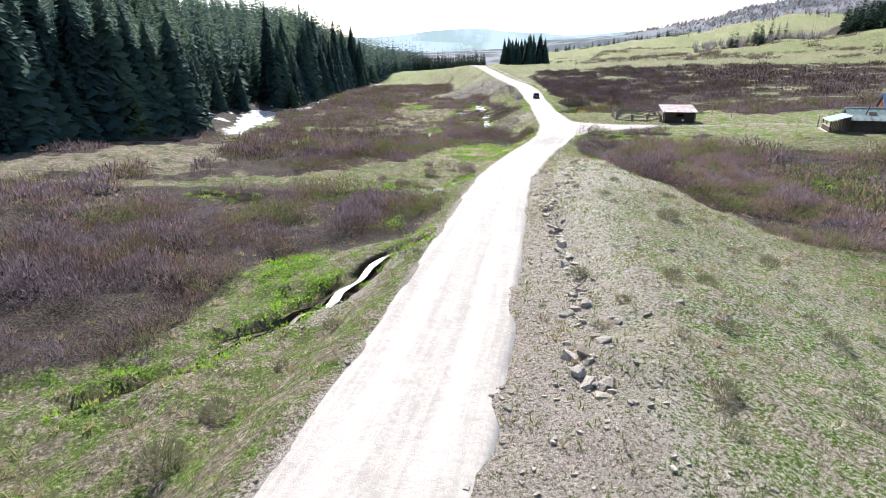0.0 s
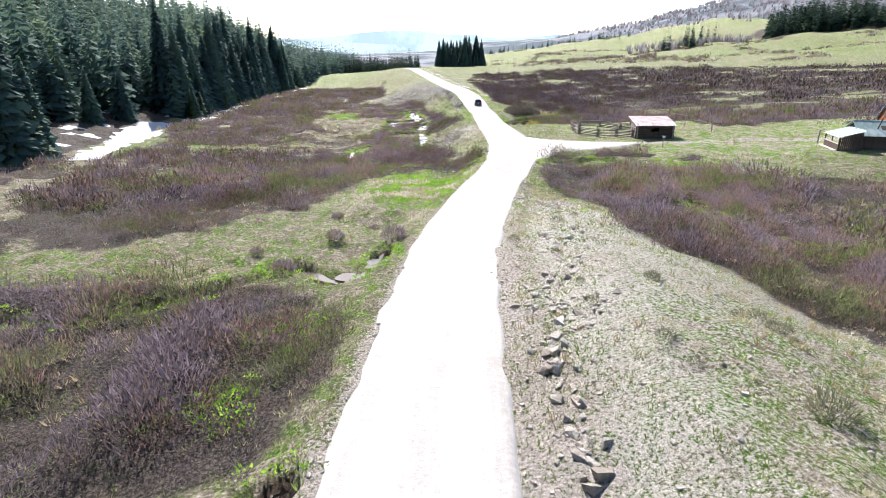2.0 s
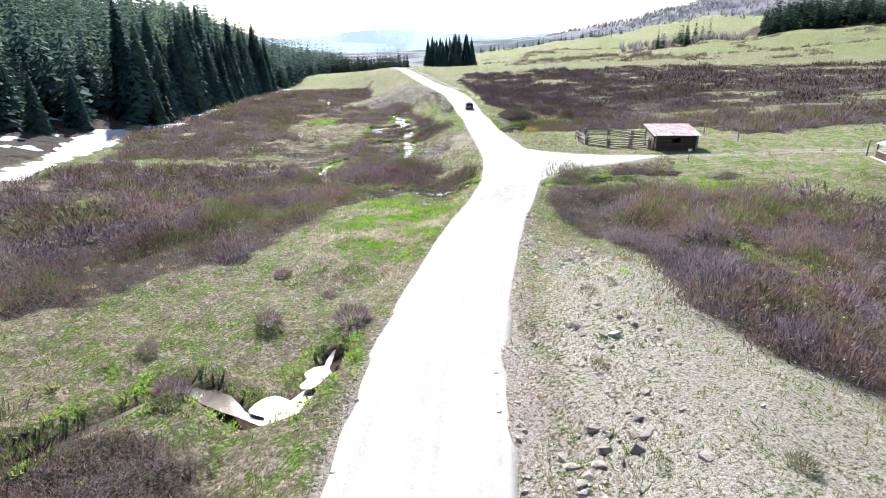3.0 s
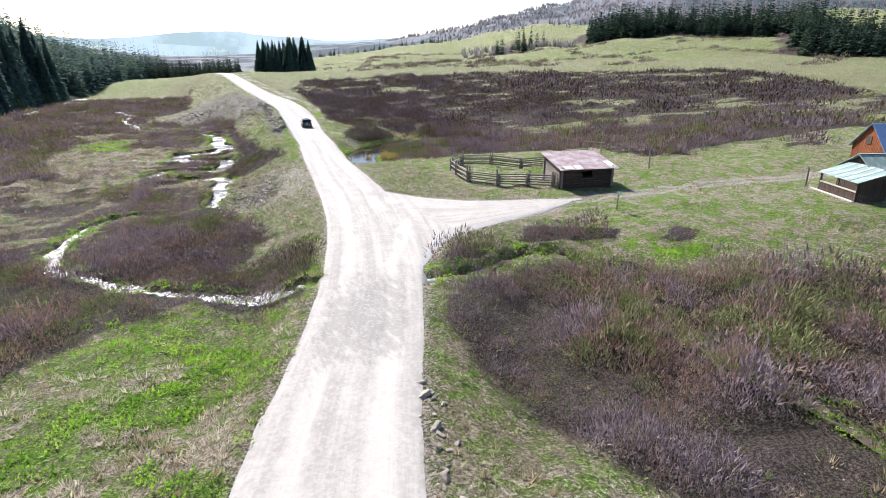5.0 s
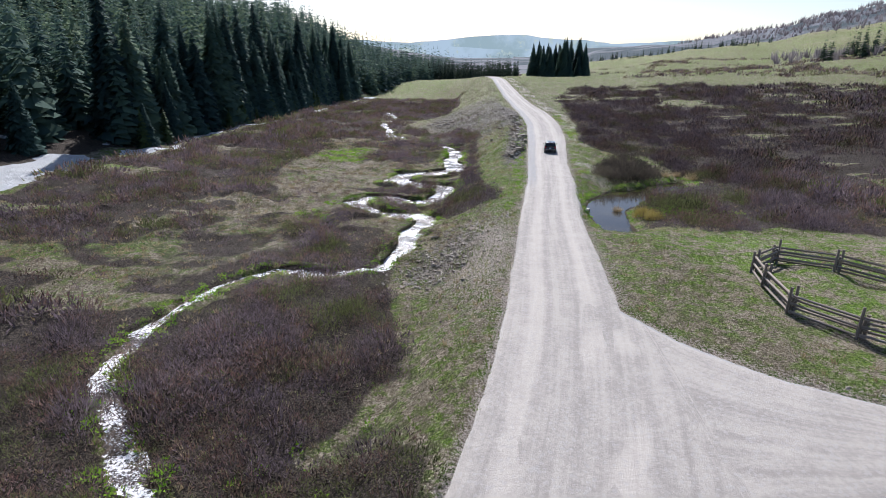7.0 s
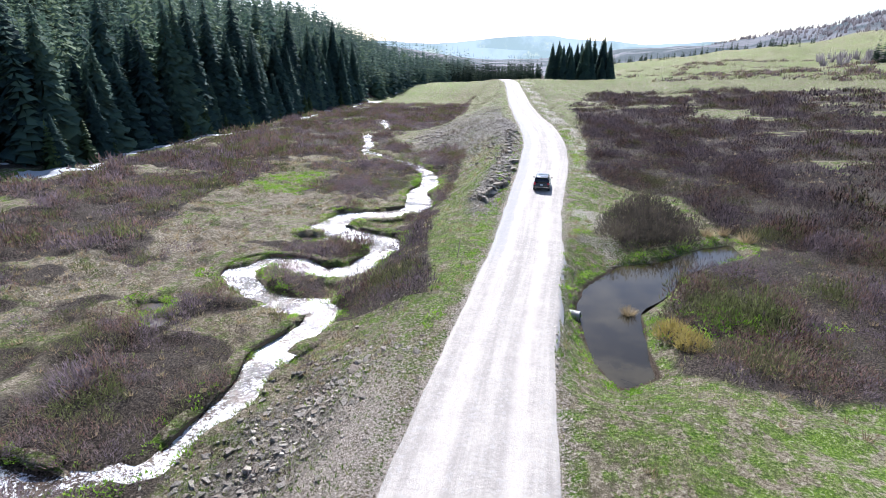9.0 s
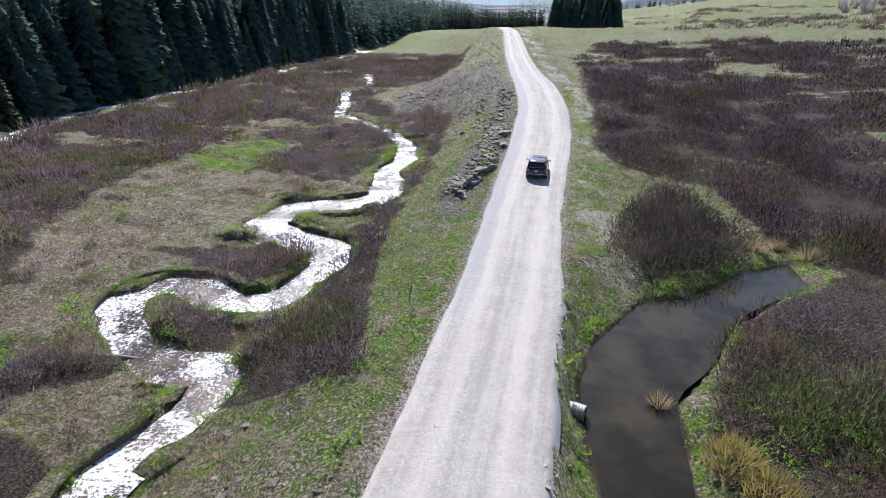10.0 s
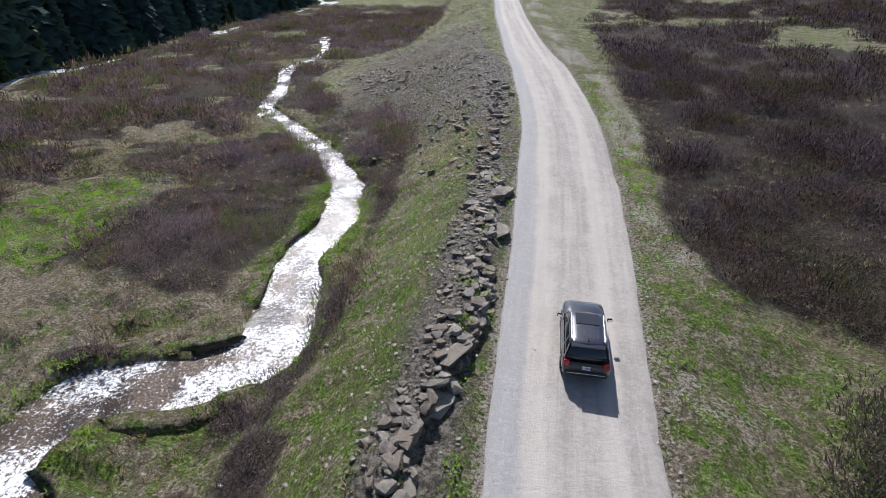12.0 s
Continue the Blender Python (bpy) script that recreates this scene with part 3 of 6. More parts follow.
def brush(x, y):
    """How thick the willow brush stands at a place, from 0 to 1."""
    edge = (fnoise(x, y, 9, 21) - 0.5) * 5.0
    def grow(poly, soft=1.0):
        return smooth(inside(x, y, poly) + edge * soft, -1.4, 2.0)
    w = np.maximum(np.maximum(grow(BRUSH_WEST, 0.6), grow(BRUSH_VALE)), np.maximum(grow(BRUSH_EAST, 0.5), grow(BRUSH_FLAT, 0.6)))
    w = w * (1 - 0.85 * smooth(inside(x, y, CLEAR_VALE) + edge, -1, 2))
    w = w * (1 - 0.5 * smooth(inside(x, y, OLIVE) + edge, -2, 3) * smooth(fnoise(x, y, 5, 38), 0.38, 0.55))
    open_vale = smooth(x, -15, -7) * (1 - smooth(x, 12, 17)) * smooth(y, 142, 160) * (1 - smooth(y, 198, 206))
    w = w * (1 - 0.85 * open_vale * (1 - smooth(fnoise(x, y, 4.2, 37) + 0.13 * (1 - smooth(y, 172, 180)), 0.46, 0.53)))
    gaps = np.where(x > 30, fnoise(x * 0.38, y, 6.5, 34) - 0.03 + 0.03 * smooth(x, 60, 150) + 0.05 * smooth(y, 215, 260) - 0.3 * (1 - smooth(y, 238, 262)) * (x < 75), fnoise(x * 0.6, y, 9, 33) - 0.2 * (1 - smooth(y, 95, 130)))
    w = w * (1 - np.where(x > 30, 0.9, 0.7) * smooth(gaps, 0.58, 0.65) * smooth(np.hypot(x - 30, y - 80), 27, 45))
    w = np.maximum(w, np.maximum(grow(BRUSH_ISLE, 0.3), grow(BRUSH_BANK, 0.2)))
    for clump in CLUMPS:
        w = np.maximum(w, smooth(inside(x, y, clump) + edge * 0.12, -0.6, 0.5))
    west = smooth(-x, 24, 28) * smooth(y, 60, 66) * (1 - smooth(y, 130, 150)) * smooth(x - np.interp(y, HILL_Y, HILL_X), 1, 4)
    w = np.maximum(w, 0.75 * west * smooth(fnoise(x, y, 9, 39), 0.5, 0.58))
    w = w * (1 - smooth(np.maximum(snow_at(x, y), snow_at(x - 2.4, y + 3.2)), 0.35, 0.6))
    w = w * smooth(wet(x, y), -0.1, 0.6) * smooth(-on_road(x, y), 0.8, 1.8)
    return w


def snow_at(x, y):
    up = np.interp(y, HILL_Y, HILL_X) - x
    band = smooth(up, -9.5, -8.0) * (1 - smooth(up, 1, 5)) * smooth(y, 200, 212)
    deep = smooth(fnoise(x * 1.3, y * 0.85, 8, 51), 0.53, 0.57) * band + smooth(fnoise(x, y, 7, 52), 0.63, 0.7) * smooth(up, 2, 8) * (1 - smooth(up, 30, 70)) * 0.9
    drift = 1.3 * (1 - smooth(line_dist(x, y, DRIFT) - 2.2 * smooth(y, 150, 175) + 2.4 * (fnoise(x, y, 4, 53) - 0.5), 1.6, 3.2))
    return np.clip(np.maximum(deep, drift), 0, 1) * (1 - smooth(y, 520, 620))


gx = grown(np.concatenate([np.arange(-40, -4, 0.6), np.arange(-4, 18, 0.4), np.arange(18, 64, 0.6)]), -2600, 2800, 1.075)
gy = grown(np.concatenate([np.arange(10, 150, 0.6), np.arange(150, 222, 0.4), np.arange(222, 242, 0.6)]), -400, 3600, 1.065)
GX, GY = np.meshgrid(gx, gy)
px, py = GX.ravel(), GY.ravel()
pz = height(px, py)
ny, nx = GX.shape
idx = np.arange(nx * ny).reshape(ny, nx)
quads = np.stack([idx[:-1, :-1], idx[:-1, 1:], idx[1:, 1:], idx[1:, :-1]], -1).reshape(-1, 4)
roadness, wetness, bushy = on_road(px, py), wet(px, py), brush(px, py)
side = px - road_x(py)
bankgravel = np.interp(py, [0, 25, 50, 65, 90, 300], [6.5, 4.6, 2.8, 1.8, 0.7, 0.5])
gravel = np.where(side > 0, smooth(roadness + bankgravel, -1.2, 1.2) * 0.85, smooth(roadness + 0.5, -0.6, 0.5))
gravel = np.maximum(gravel, 0.9 * np.exp(-((px - 20.5) ** 2 / 14 + (py - 140) ** 2 / 170)))
ditch_side = px - np.interp(py, [p[1] for p in DITCH[::-1]], [p[0] for p in DITCH[::-1]])
gravel = np.maximum(gravel, np.exp(-((ditch_side - 1.5) / (0.9 + 0.8 * fnoise(px, py, 2.2, 98))) ** 2) * smooth(py, 25, 29) * (1 - smooth(py, 41, 44)))
rut = np.abs(py - (np.interp(px, SPUR_X, SPUR_TOP) + np.interp(px, SPUR_X, SPUR_LOW)) / 2)
gravel = np.maximum(gravel, (0.8 * np.exp(-((rut - 0.85) / 0.45) ** 2) + 0.35 * np.exp(-(rut / 1.3) ** 2)) * smooth(px, 40, 45) * (1 - smooth(px, 84, 94)))
mound_zone = smooth(side, 3, 7) * (1 - smooth(side, 22, 30)) * (1 - smooth(py, 70, 84))
ledge_zone = np.exp(-((side + 5.6) ** 2 / 3)) * smooth(py, 172, 184) * (1 - smooth(py, 245, 262))
rubble_hill = smooth(-side, 4, 7) * (1 - smooth(-side, 25, 34)) * smooth(py, 218, 232) * (1 - smooth(py, 258, 330))
bare = np.clip(mound_zone * (0.85 - 0.4 * smooth(side, 8, 12) * (1 - smooth(py, 44, 54))) + rubble_hill * 0.3 + 0.75 * smooth(side, 3.6, 4.6) * (1 - smooth(side, 7, 9.5)) * smooth(py, 158, 175) * smooth(fnoise(px, py, 4.2, 69), 0.42, 0.58), 0, 1)
lush = 0.9 * np.exp(-((px - 45.3) ** 2 / 5 + (py - 99.6) ** 2 / 5)) + 1.2 * np.exp(-((px - 7) ** 2 / 60 + (py - 93) ** 2 / 150)) + 1.0 * np.exp(-((px + 10.5) ** 2 / 6 + (py - 35) ** 2 / 12)) + 0.22 * np.exp(-((wetness - 0.8) ** 2) / 1.2) * smooth(vnoise(px, py, 6, 40), 0.4, 0.7)
lush = lush + 0.6 * smooth(inside(px, py, [(-14.7, 213.3), (-7, 221), (-3.5, 216), (-2.8, 207), (-1.5, 202), (-8.9, 201), (-14, 208)]), -2, 2) + 0.3 * smooth(-side, 3.2, 4.2) * (1 - smooth(-side, 9, 13)) * smooth(py, 150, 162) * (1 - smooth(py, 200, 230))
tan = smooth(fnoise(px, py, 3.6, 67), 0.43, 0.53) * np.exp(-((px - 7.5) ** 2 / 50 + (py - 88) ** 2 / 170))
short = 0.85 * mound_zone + tan * 0.9 + smooth(px, 33, 42) * smooth(py, 94, 104) * (1 - smooth(py, 142, 150)) * (1 - smooth(px, 150, 200))
meadow = 0.06 * smooth(px, 38, 44) * smooth(py, 95, 105) * (1 - smooth(py, 140, 150))
lush = lush + 0.55 * smooth(inside(px, py, OLIVE), -2, 4)
green = 0.50 + 0.55 * (fnoise(px, py, 11, 61) - 0.5) + lush * 0.85 + meadow + mound_zone * 0.12 + 0.16 * smooth(-side, 3, 5) * (1 - smooth(-side, 12, 15)) * smooth(py, 150, 165) * (1 - smooth(py, 215, 240))
green = np.where(py > 330, 0.6 + 0.8 * (fnoise(px, py, 60, 62) - 0.5), green)
west_dry = 0.5 * smooth(-px, 28, 36) * (1 - smooth(py, 120, 150)) + 0.95 * smooth(inside(px, py, CLEAR_VALE), -2, 3) * (1 - smooth(py, 198, 206)) * smooth(vnoise(px, py, 8, 44), 0.2, 0.5)
green = green - 0.22 * smooth(-side, 12, 16) * smooth(py, 135, 150) * (1 - smooth(py, 260, 300)) - west_dry + (0.75 * smooth(fnoise(px, py, 13, 63), 0.5, 0.64) - 0.25) * smooth(-side, 10, 14) * smooth(py, 110, 130) * (1 - smooth(py, 250, 300))
bank_zone = smooth(-side, 3.5, 5) * (1 - smooth(-side, 12, 15)) * smooth(py, 160, 175) * (1 - smooth(py, 215, 230))
stone = np.clip(0.1 * bank_zone + 1.0 * ledge_zone + 0.62 * rubble_hill + 0.9 * np.exp(-((px - 17) ** 2 / 12 + (py - 143) ** 2 / 60)), 0, 1.2)
upness = np.interp(py, HILL_Y, HILL_X) - px
far_r, far_az = np.hypot(px - 15, py - 75), np.degrees(np.arctan2(px - 15, py - 75))
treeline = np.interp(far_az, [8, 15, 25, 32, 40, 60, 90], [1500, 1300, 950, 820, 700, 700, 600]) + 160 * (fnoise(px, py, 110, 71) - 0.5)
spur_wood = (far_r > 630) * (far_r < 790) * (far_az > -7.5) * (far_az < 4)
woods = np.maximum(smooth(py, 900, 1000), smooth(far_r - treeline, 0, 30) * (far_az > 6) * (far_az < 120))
belt_wood = ((far_r > 535) * (far_r < 650) * (far_az > 36) * (far_az < 57)) | ((far_r > 395) * (far_r < 570) * (far_az > 53) * (far_az < 76))
green = green - 1.3 * tan
in_vale = smooth(-side, 12, 17) * smooth(py, 104, 112) * (1 - smooth(py, 300, 360)) * 0.3 + 0.4 * smooth(-px, 24, 30) * smooth(py, 58, 66) * (1 - smooth(py, 104, 112))
litter = np.maximum(np.maximum(np.maximum(bushy * 0.95, in_vale), spur_wood | belt_wood), smooth(upness, 1, 5))
mud = 1 - smooth(wetness, -0.1, 0.35)
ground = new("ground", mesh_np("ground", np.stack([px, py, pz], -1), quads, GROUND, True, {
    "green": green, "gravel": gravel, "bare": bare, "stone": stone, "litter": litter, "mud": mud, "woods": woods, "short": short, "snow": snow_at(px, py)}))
tagged(ground, "rough grassy valley floor with bare banks and wooded hills", "ground", kind="structure")


def strip(name, centre, left, right, across, zfun, material, extra=None):
    """A ribbon of land along a line, from left to right of it."""
    c = np.asarray(centre)
    d = np.gradient(c, axis=0)
    d /= np.linalg.norm(d, axis=1)[:, None]
    nrm = np.stack([d[:, 1], -d[:, 0]], -1)
    u = np.linspace(0, 1, across)
    off = -left[:, None] * (1 - u) + right[:, None] * u
    xy = c[:, None, :] + nrm[:, None, :] * off[..., None]
    x, y = xy[..., 0].ravel(), xy[..., 1].ravel()
    i = np.arange(x.size).reshape(len(c), across)
    f = np.stack([i[:-1, :-1], i[:-1, 1:], i[1:, 1:], i[1:, :-1]], -1).reshape(-1, 4)
    attrs = extra(np.tile(u, len(c)), x, y) if extra else None
    return new(name, mesh_np(name, np.stack([x, y, zfun(x, y, np.tile(u, len(c)))], -1), f, material, True, attrs))


def road_attrs(u, x, y):
    s = np.abs(u - 0.5) * 2
    tr = np.exp(-((s - 0.42) / 0.17) ** 2) + 0.35 * np.exp(-((s - 0.80) / 0.08) ** 2)
    faint = smooth(x, 42, 52) * (y < 118) * (y > 108)
    across, on = np.where(faint > 0.5, u * 3, x - road_x(y)), y
    side_way = (x > 30) & (np.abs(x - road_x(y)) > 4)
    return {"lane": np.where(side_way, u * 9, across), "along": np.where(side_way, x, on), "damp": 0.75 * np.exp(-((y - 97) / 8) ** 2) * (1 - 0.7 * smooth(s, 0.5, 0.8)) * (x < 30), "tracks": tr * (1 - faint) * np.where(np.abs(x - road_x(y)) < 4, 1.0, 0.35), "edge": np.maximum(np.maximum(smooth(s, 0.78, 1.0), 0.78 * smooth(0.3 - u, 0, 0.1) * smooth(y, 150, 170) * (x < 60)), faint * np.where(s < 0.3, 1.1, 0.82))}


ry = np.arange(-80, 470, 0.8)
rc = np.stack([road_x(ry), ry], -1)
wob = (fnoise(ry, ry * 0, 3.0, 81) - 0.5) * 0.35
hw = half_road(ry)
road = strip("road", rc, hw + wob + 0.6, hw - wob + 0.6, 29, lambda x, y, u: base_height(x, y) + 0.03 - 0.11 * np.abs(u * 2 - 1) ** 6 - 0.4 * smooth(np.abs(u * 2 - 1), 0.9, 1.0) + (vnoise(x, y, 0.9, 83) - 0.5) * 0.02 - 0.035 * np.exp(-((np.abs(u - 0.5) * 2 - 0.42) / 0.16) ** 2), ROAD, road_attrs)
tagged(road, "pale dusty gravel road with wheel tracks", "road", kind="structure")
sx = np.arange(22.0, 46.6, 0.4)
top, low = np.interp(sx, SPUR_X, SPUR_TOP) - smooth(sx, 39, 47) * 1.7, np.interp(sx, SPUR_X, SPUR_LOW) + smooth(sx, 39, 47) * 1.7
top, low = (np.convolve(np.pad(e, 3, "edge"), np.ones(7) / 7, "valid") + (fnoise(sx, sx * 0, 2.0, k) - 0.5) * 0.7 for e, k in ((top, 84), (low, 85)))
mid = (top + low) / 2
su = np.linspace(0, 1, 29)
tx, ty, tu = np.repeat(sx, 29), (low[:, None] - 0.2 + (top - low + 0.4)[:, None] * su).ravel(), np.tile(su, len(sx))
ti = np.arange(tx.size).reshape(-1, 29)
spur = new("track_spur", mesh_np("track_spur", np.stack([tx, ty, base_height(tx, ty) + 0.016 - 0.12 * np.abs(tu * 2 - 1) ** 10], -1), np.stack([ti[:-1, :-1], ti[1:, :-1], ti[1:, 1:], ti[:-1, 1:]], -1).reshape(-1, 4), ROAD, True, road_attrs(tu, tx, ty)))
tagged(spur, "gravel side track leading over grass to the cabins", "track", kind="structure")


def brook(name, line, half, label, drop=0.32, water=STREAM):
    n = len(line)
    s = np.arange(n) * 0.6
    h = np.interp(line[:, 1], BROOK_Y, BROOK_W) if half is None else np.full(n, half)
    h = (h + 0.9 if half is None else h * (0.1 + 1.5 * smooth(fnoise(s, s * 0, 3.0, 91), 0.3, 0.65)) + 0.1) * np.clip(np.minimum(s, s[::-1]) / 4, 0.12, 1)
    zc = base_height(line[:, 0], line[:, 1]) + (fnoise(line[:, 0], line[:, 1], 5.0, 3) - 0.5) * 0.9
    zc = np.convolve(np.pad(zc, 6, "edge"), np.ones(13) / 13, "valid") - drop
    if half is not None:
        zc = zc - 0.2 * smooth(fnoise(s, s * 0, 6.0, 97), 0.5, 0.62)
    z = np.repeat(zc, 7)
    water_ob = tagged(strip(name, line, h, h, 7, lambda x, y, u: z + (vnoise(x, y, 0.5, 93) - 0.5) * 0.05, water), label, "stream", kind="structure")
    return water_ob


SOIL = rock_material("bank_soil", (0.035, 0.026, 0.018), (0.13, 0.10, 0.07))


def cut_bank(line, sign, seed, half=None, drop=0.32, tall=0.58):
    """A broken wall of bare soil under the turf at the water's edge."""
    h = np.interp(line[:, 1], BROOK_Y, BROOK_W) + 0.42 if half is None else np.full(len(line), half)
    z = base_height(line[:, 0], line[:, 1]) + (fnoise(line[:, 0], line[:, 1], 5.0, 3) - 0.5) * 0.9
    z = np.convolve(np.pad(z, 6, "edge"), np.ones(13) / 13, "valid") - drop
    s = np.arange(len(line)) * 0.6
    rise = tall * smooth(fnoise(s, s * 0, 7.0, seed), 0.5, 0.62) + 0.12 * (vnoise(s, s * 0, 1.3, seed + 3) - 0.5) - 0.2
    d = np.gradient(line, axis=0)
    d /= np.linalg.norm(d, axis=1)[:, None]
    nrm = np.stack([d[:, 1], -d[:, 0]], -1) * sign
    wob = (vnoise(s, s * 0, 2.2, seed + 1) - 0.5) * 0.7
    rows = [np.concatenate([line + nrm * (h + wob + out)[:, None], (z + up)[:, None]], 1) for out, up in ((0.0 * s, -0.3 + 0 * s), (0.02 + 0 * s, rise * 0.6), (-0.08 + 0 * s, rise), (0.9 + 0 * s, rise + 0.02), (1.3 + 0 * s, rise - 0.6))]
    v = np.concatenate(rows)
    i = np.arange(len(v)).reshape(5, -1)
    f = np.concatenate([np.stack([i[k, :-1], i[k, 1:], i[k + 1, 1:], i[k + 1, :-1]], -1) for k in range(4)])
    mat = np.repeat([0, 0, 1, 1], len(line) - 1)
    attrs = {"green": np.full(len(v), 0.6)}
    return tagged(new("stream_bank", mesh_np("stream_bank", v, f, [SOIL, GROUND], False, attrs, mat)), "cut bank of dark soil under turf beside the brook", "bank", kind="structure")


for sign, seed in ((1, 131), (-1, 137)):
    cut_bank(BROOK_C[55:-60], sign, seed)
cut_bank(DITCH_C[5:-9], 1, 139, 0.3, 0.42, 0.48)
brook("stream", BROOK_C, None, "shallow winding brook glittering between low banks")
brook("stream", DITCH_C, 0.13, "small roadside brook trickling past pale gravel", 0.42, BECK)
brook("stream", RILL_C, 0.26, "thin rill with puddles in wet meadow", 0.4, BECK)
brook("stream", EAST_C, 0.3, "narrow creek winding through willow brush", 0.5, BECK)
bm = bmesh.new()
bm.faces.new([bm.verts.new((x, y, POOL_Z)) for x, y in curve(POOL + POOL[:1], 0.8)[:-1]])
bmesh.ops.triangulate(bm, faces=bm.faces[:])
pool_me = bpy.data.meshes.new("pond")
bm.to_mesh(pool_me)
bm.free()
pool_me.materials.append(POND)
tagged(new("pond", pool_me), "still brown pond beside the road", "pond", kind="structure")

def puddle(x, y, r):
    """A shallow pool with an uneven edge, lying in its hollow."""
    a = np.arange(28) * 2 * np.pi / 28
    e = (r + 0.35) * (0.9 + 0.25 * np.sin(a * 3 + x) + 0.12 * np.sin(a * 5 + y))
    z = float(base_height(x, y)) + (float(fnoise(x, y, 5.0, 3)) - 0.5) * 0.9 - 0.36
    v = np.stack([x + 1.3 * e * np.cos(a), y + e * np.sin(a), np.full(28, z)], -1)
    v = np.concatenate([v, [[x, y, z]]])
    tagged(new("pool", mesh_np("pool", v, np.array([(i, (i + 1) % 28, 28) for i in range(28)]), BECK)), "small brown pool beside the brook", "pool", kind="structure")


for spot in PUDDLES:
    puddle(*spot)

# far hills beyond the end of the valley, with painted, glowing pale blue haze
FAR = Mat("painted_haze_hills", 1.0, 0.0)
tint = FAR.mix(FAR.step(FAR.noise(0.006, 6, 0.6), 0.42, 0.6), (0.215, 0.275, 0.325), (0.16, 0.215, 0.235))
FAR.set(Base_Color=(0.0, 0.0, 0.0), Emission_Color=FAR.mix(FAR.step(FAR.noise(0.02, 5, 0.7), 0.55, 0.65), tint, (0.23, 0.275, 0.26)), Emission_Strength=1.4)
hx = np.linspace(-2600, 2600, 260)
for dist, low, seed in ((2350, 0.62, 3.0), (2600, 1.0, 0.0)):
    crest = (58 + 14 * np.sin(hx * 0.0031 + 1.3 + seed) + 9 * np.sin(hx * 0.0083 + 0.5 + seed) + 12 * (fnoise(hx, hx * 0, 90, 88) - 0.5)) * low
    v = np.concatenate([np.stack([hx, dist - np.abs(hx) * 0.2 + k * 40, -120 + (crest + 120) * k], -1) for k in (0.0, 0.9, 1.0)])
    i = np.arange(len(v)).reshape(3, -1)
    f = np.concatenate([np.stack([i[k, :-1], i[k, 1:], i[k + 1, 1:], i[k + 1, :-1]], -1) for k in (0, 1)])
    tagged(new("backdrop", mesh_np("backdrop", v, f, FAR.m)), "hills at the end of the valley with painted pale blue haze", "hills", kind="structure")

# ---- brush, grass and woods ----
rng = np.random.default_rng(7)


def scatter(x0, x1, y0, y1, step, keep):
    """Jittered places in a rectangle, kept with the chance keep(x, y)."""
    x, y = np.meshgrid(np.arange(x0, x1, step), np.arange(y0, y1, step))
    x, y = x.ravel() + rng.uniform(-0.5, 0.5, x.size) * step, y.ravel() + rng.uniform(-0.5, 0.5, y.size) * step
    ok = rng.random(x.size) < keep(x, y)
    return x[ok], y[ok]


def tufts(count, spread, tall, lean, width, base):
    """A clump of single blades: an array of count triangles."""
    a, r = rng.uniform(0, 2 * np.pi, count), np.sqrt(rng.random(count))
    foot = np.stack([np.cos(a) * r * base, np.sin(a) * r * base, np.full(count, -0.05)], -1)
    h = tall * (1 - 0.55 * r ** 2) * rng.uniform(0.6, 1.1, count)
    tip = np.stack([np.cos(a) * (r * spread + lean * rng.random(count)), np.sin(a) * (r * spread + lean * rng.random(count)), h], -1)
    b = rng.uniform(0, 2 * np.pi, count)
    w = np.stack([np.cos(b), np.sin(b), np.zeros(count)], -1) * (width * rng.uniform(0.6, 1.4, count))[:, None]
    return np.stack([foot - w, foot + w, tip], 1)


def planted(name, clumps, x, y, z, scale, material, label, category, tall=None, kind="stuff", shade=None):
    """Clumps set out at places, turned and scaled by chance, joined into one mesh."""
    pick = rng.integers(0, len(clumps), x.size)
    a = rng.uniform(0, 2 * np.pi, x.size)
    tall = scale if tall is None else tall
    out, tones = [], []
    shade = rng.random(x.size) if shade is None else shade
    for k, c in enumerate(clumps):
        i = np.nonzero(pick == k)[0]
        if not len(i):
            continue
        ca, sa = np.cos(a[i])[:, None, None], np.sin(a[i])[:, None, None]
        s, t = scale[i][:, None, None], tall[i][:, None, None]
        vx, vy, vz = c[None, ..., 0], c[None, ..., 1], c[None, ..., 2]
        out.append(np.stack([(vx * ca - vy * sa) * s + x[i][:, None, None], (vx * sa + vy * ca) * s + y[i][:, None, None], vz * t + z[i][:, None, None]], -1).reshape(-1, 3))
        tones.append(np.repeat(shade[i], c.shape[0] * 3))
    v = np.concatenate(out)
    ob = new(name, mesh_np(name, v, np.arange(len(v)).reshape(-1, 3), material, attrs={"tone": np.concatenate(tones)}))
    return tagged(ob, label, category, kind=kind)


def offroad(x, y):
    return np.abs(x - road_x(y))


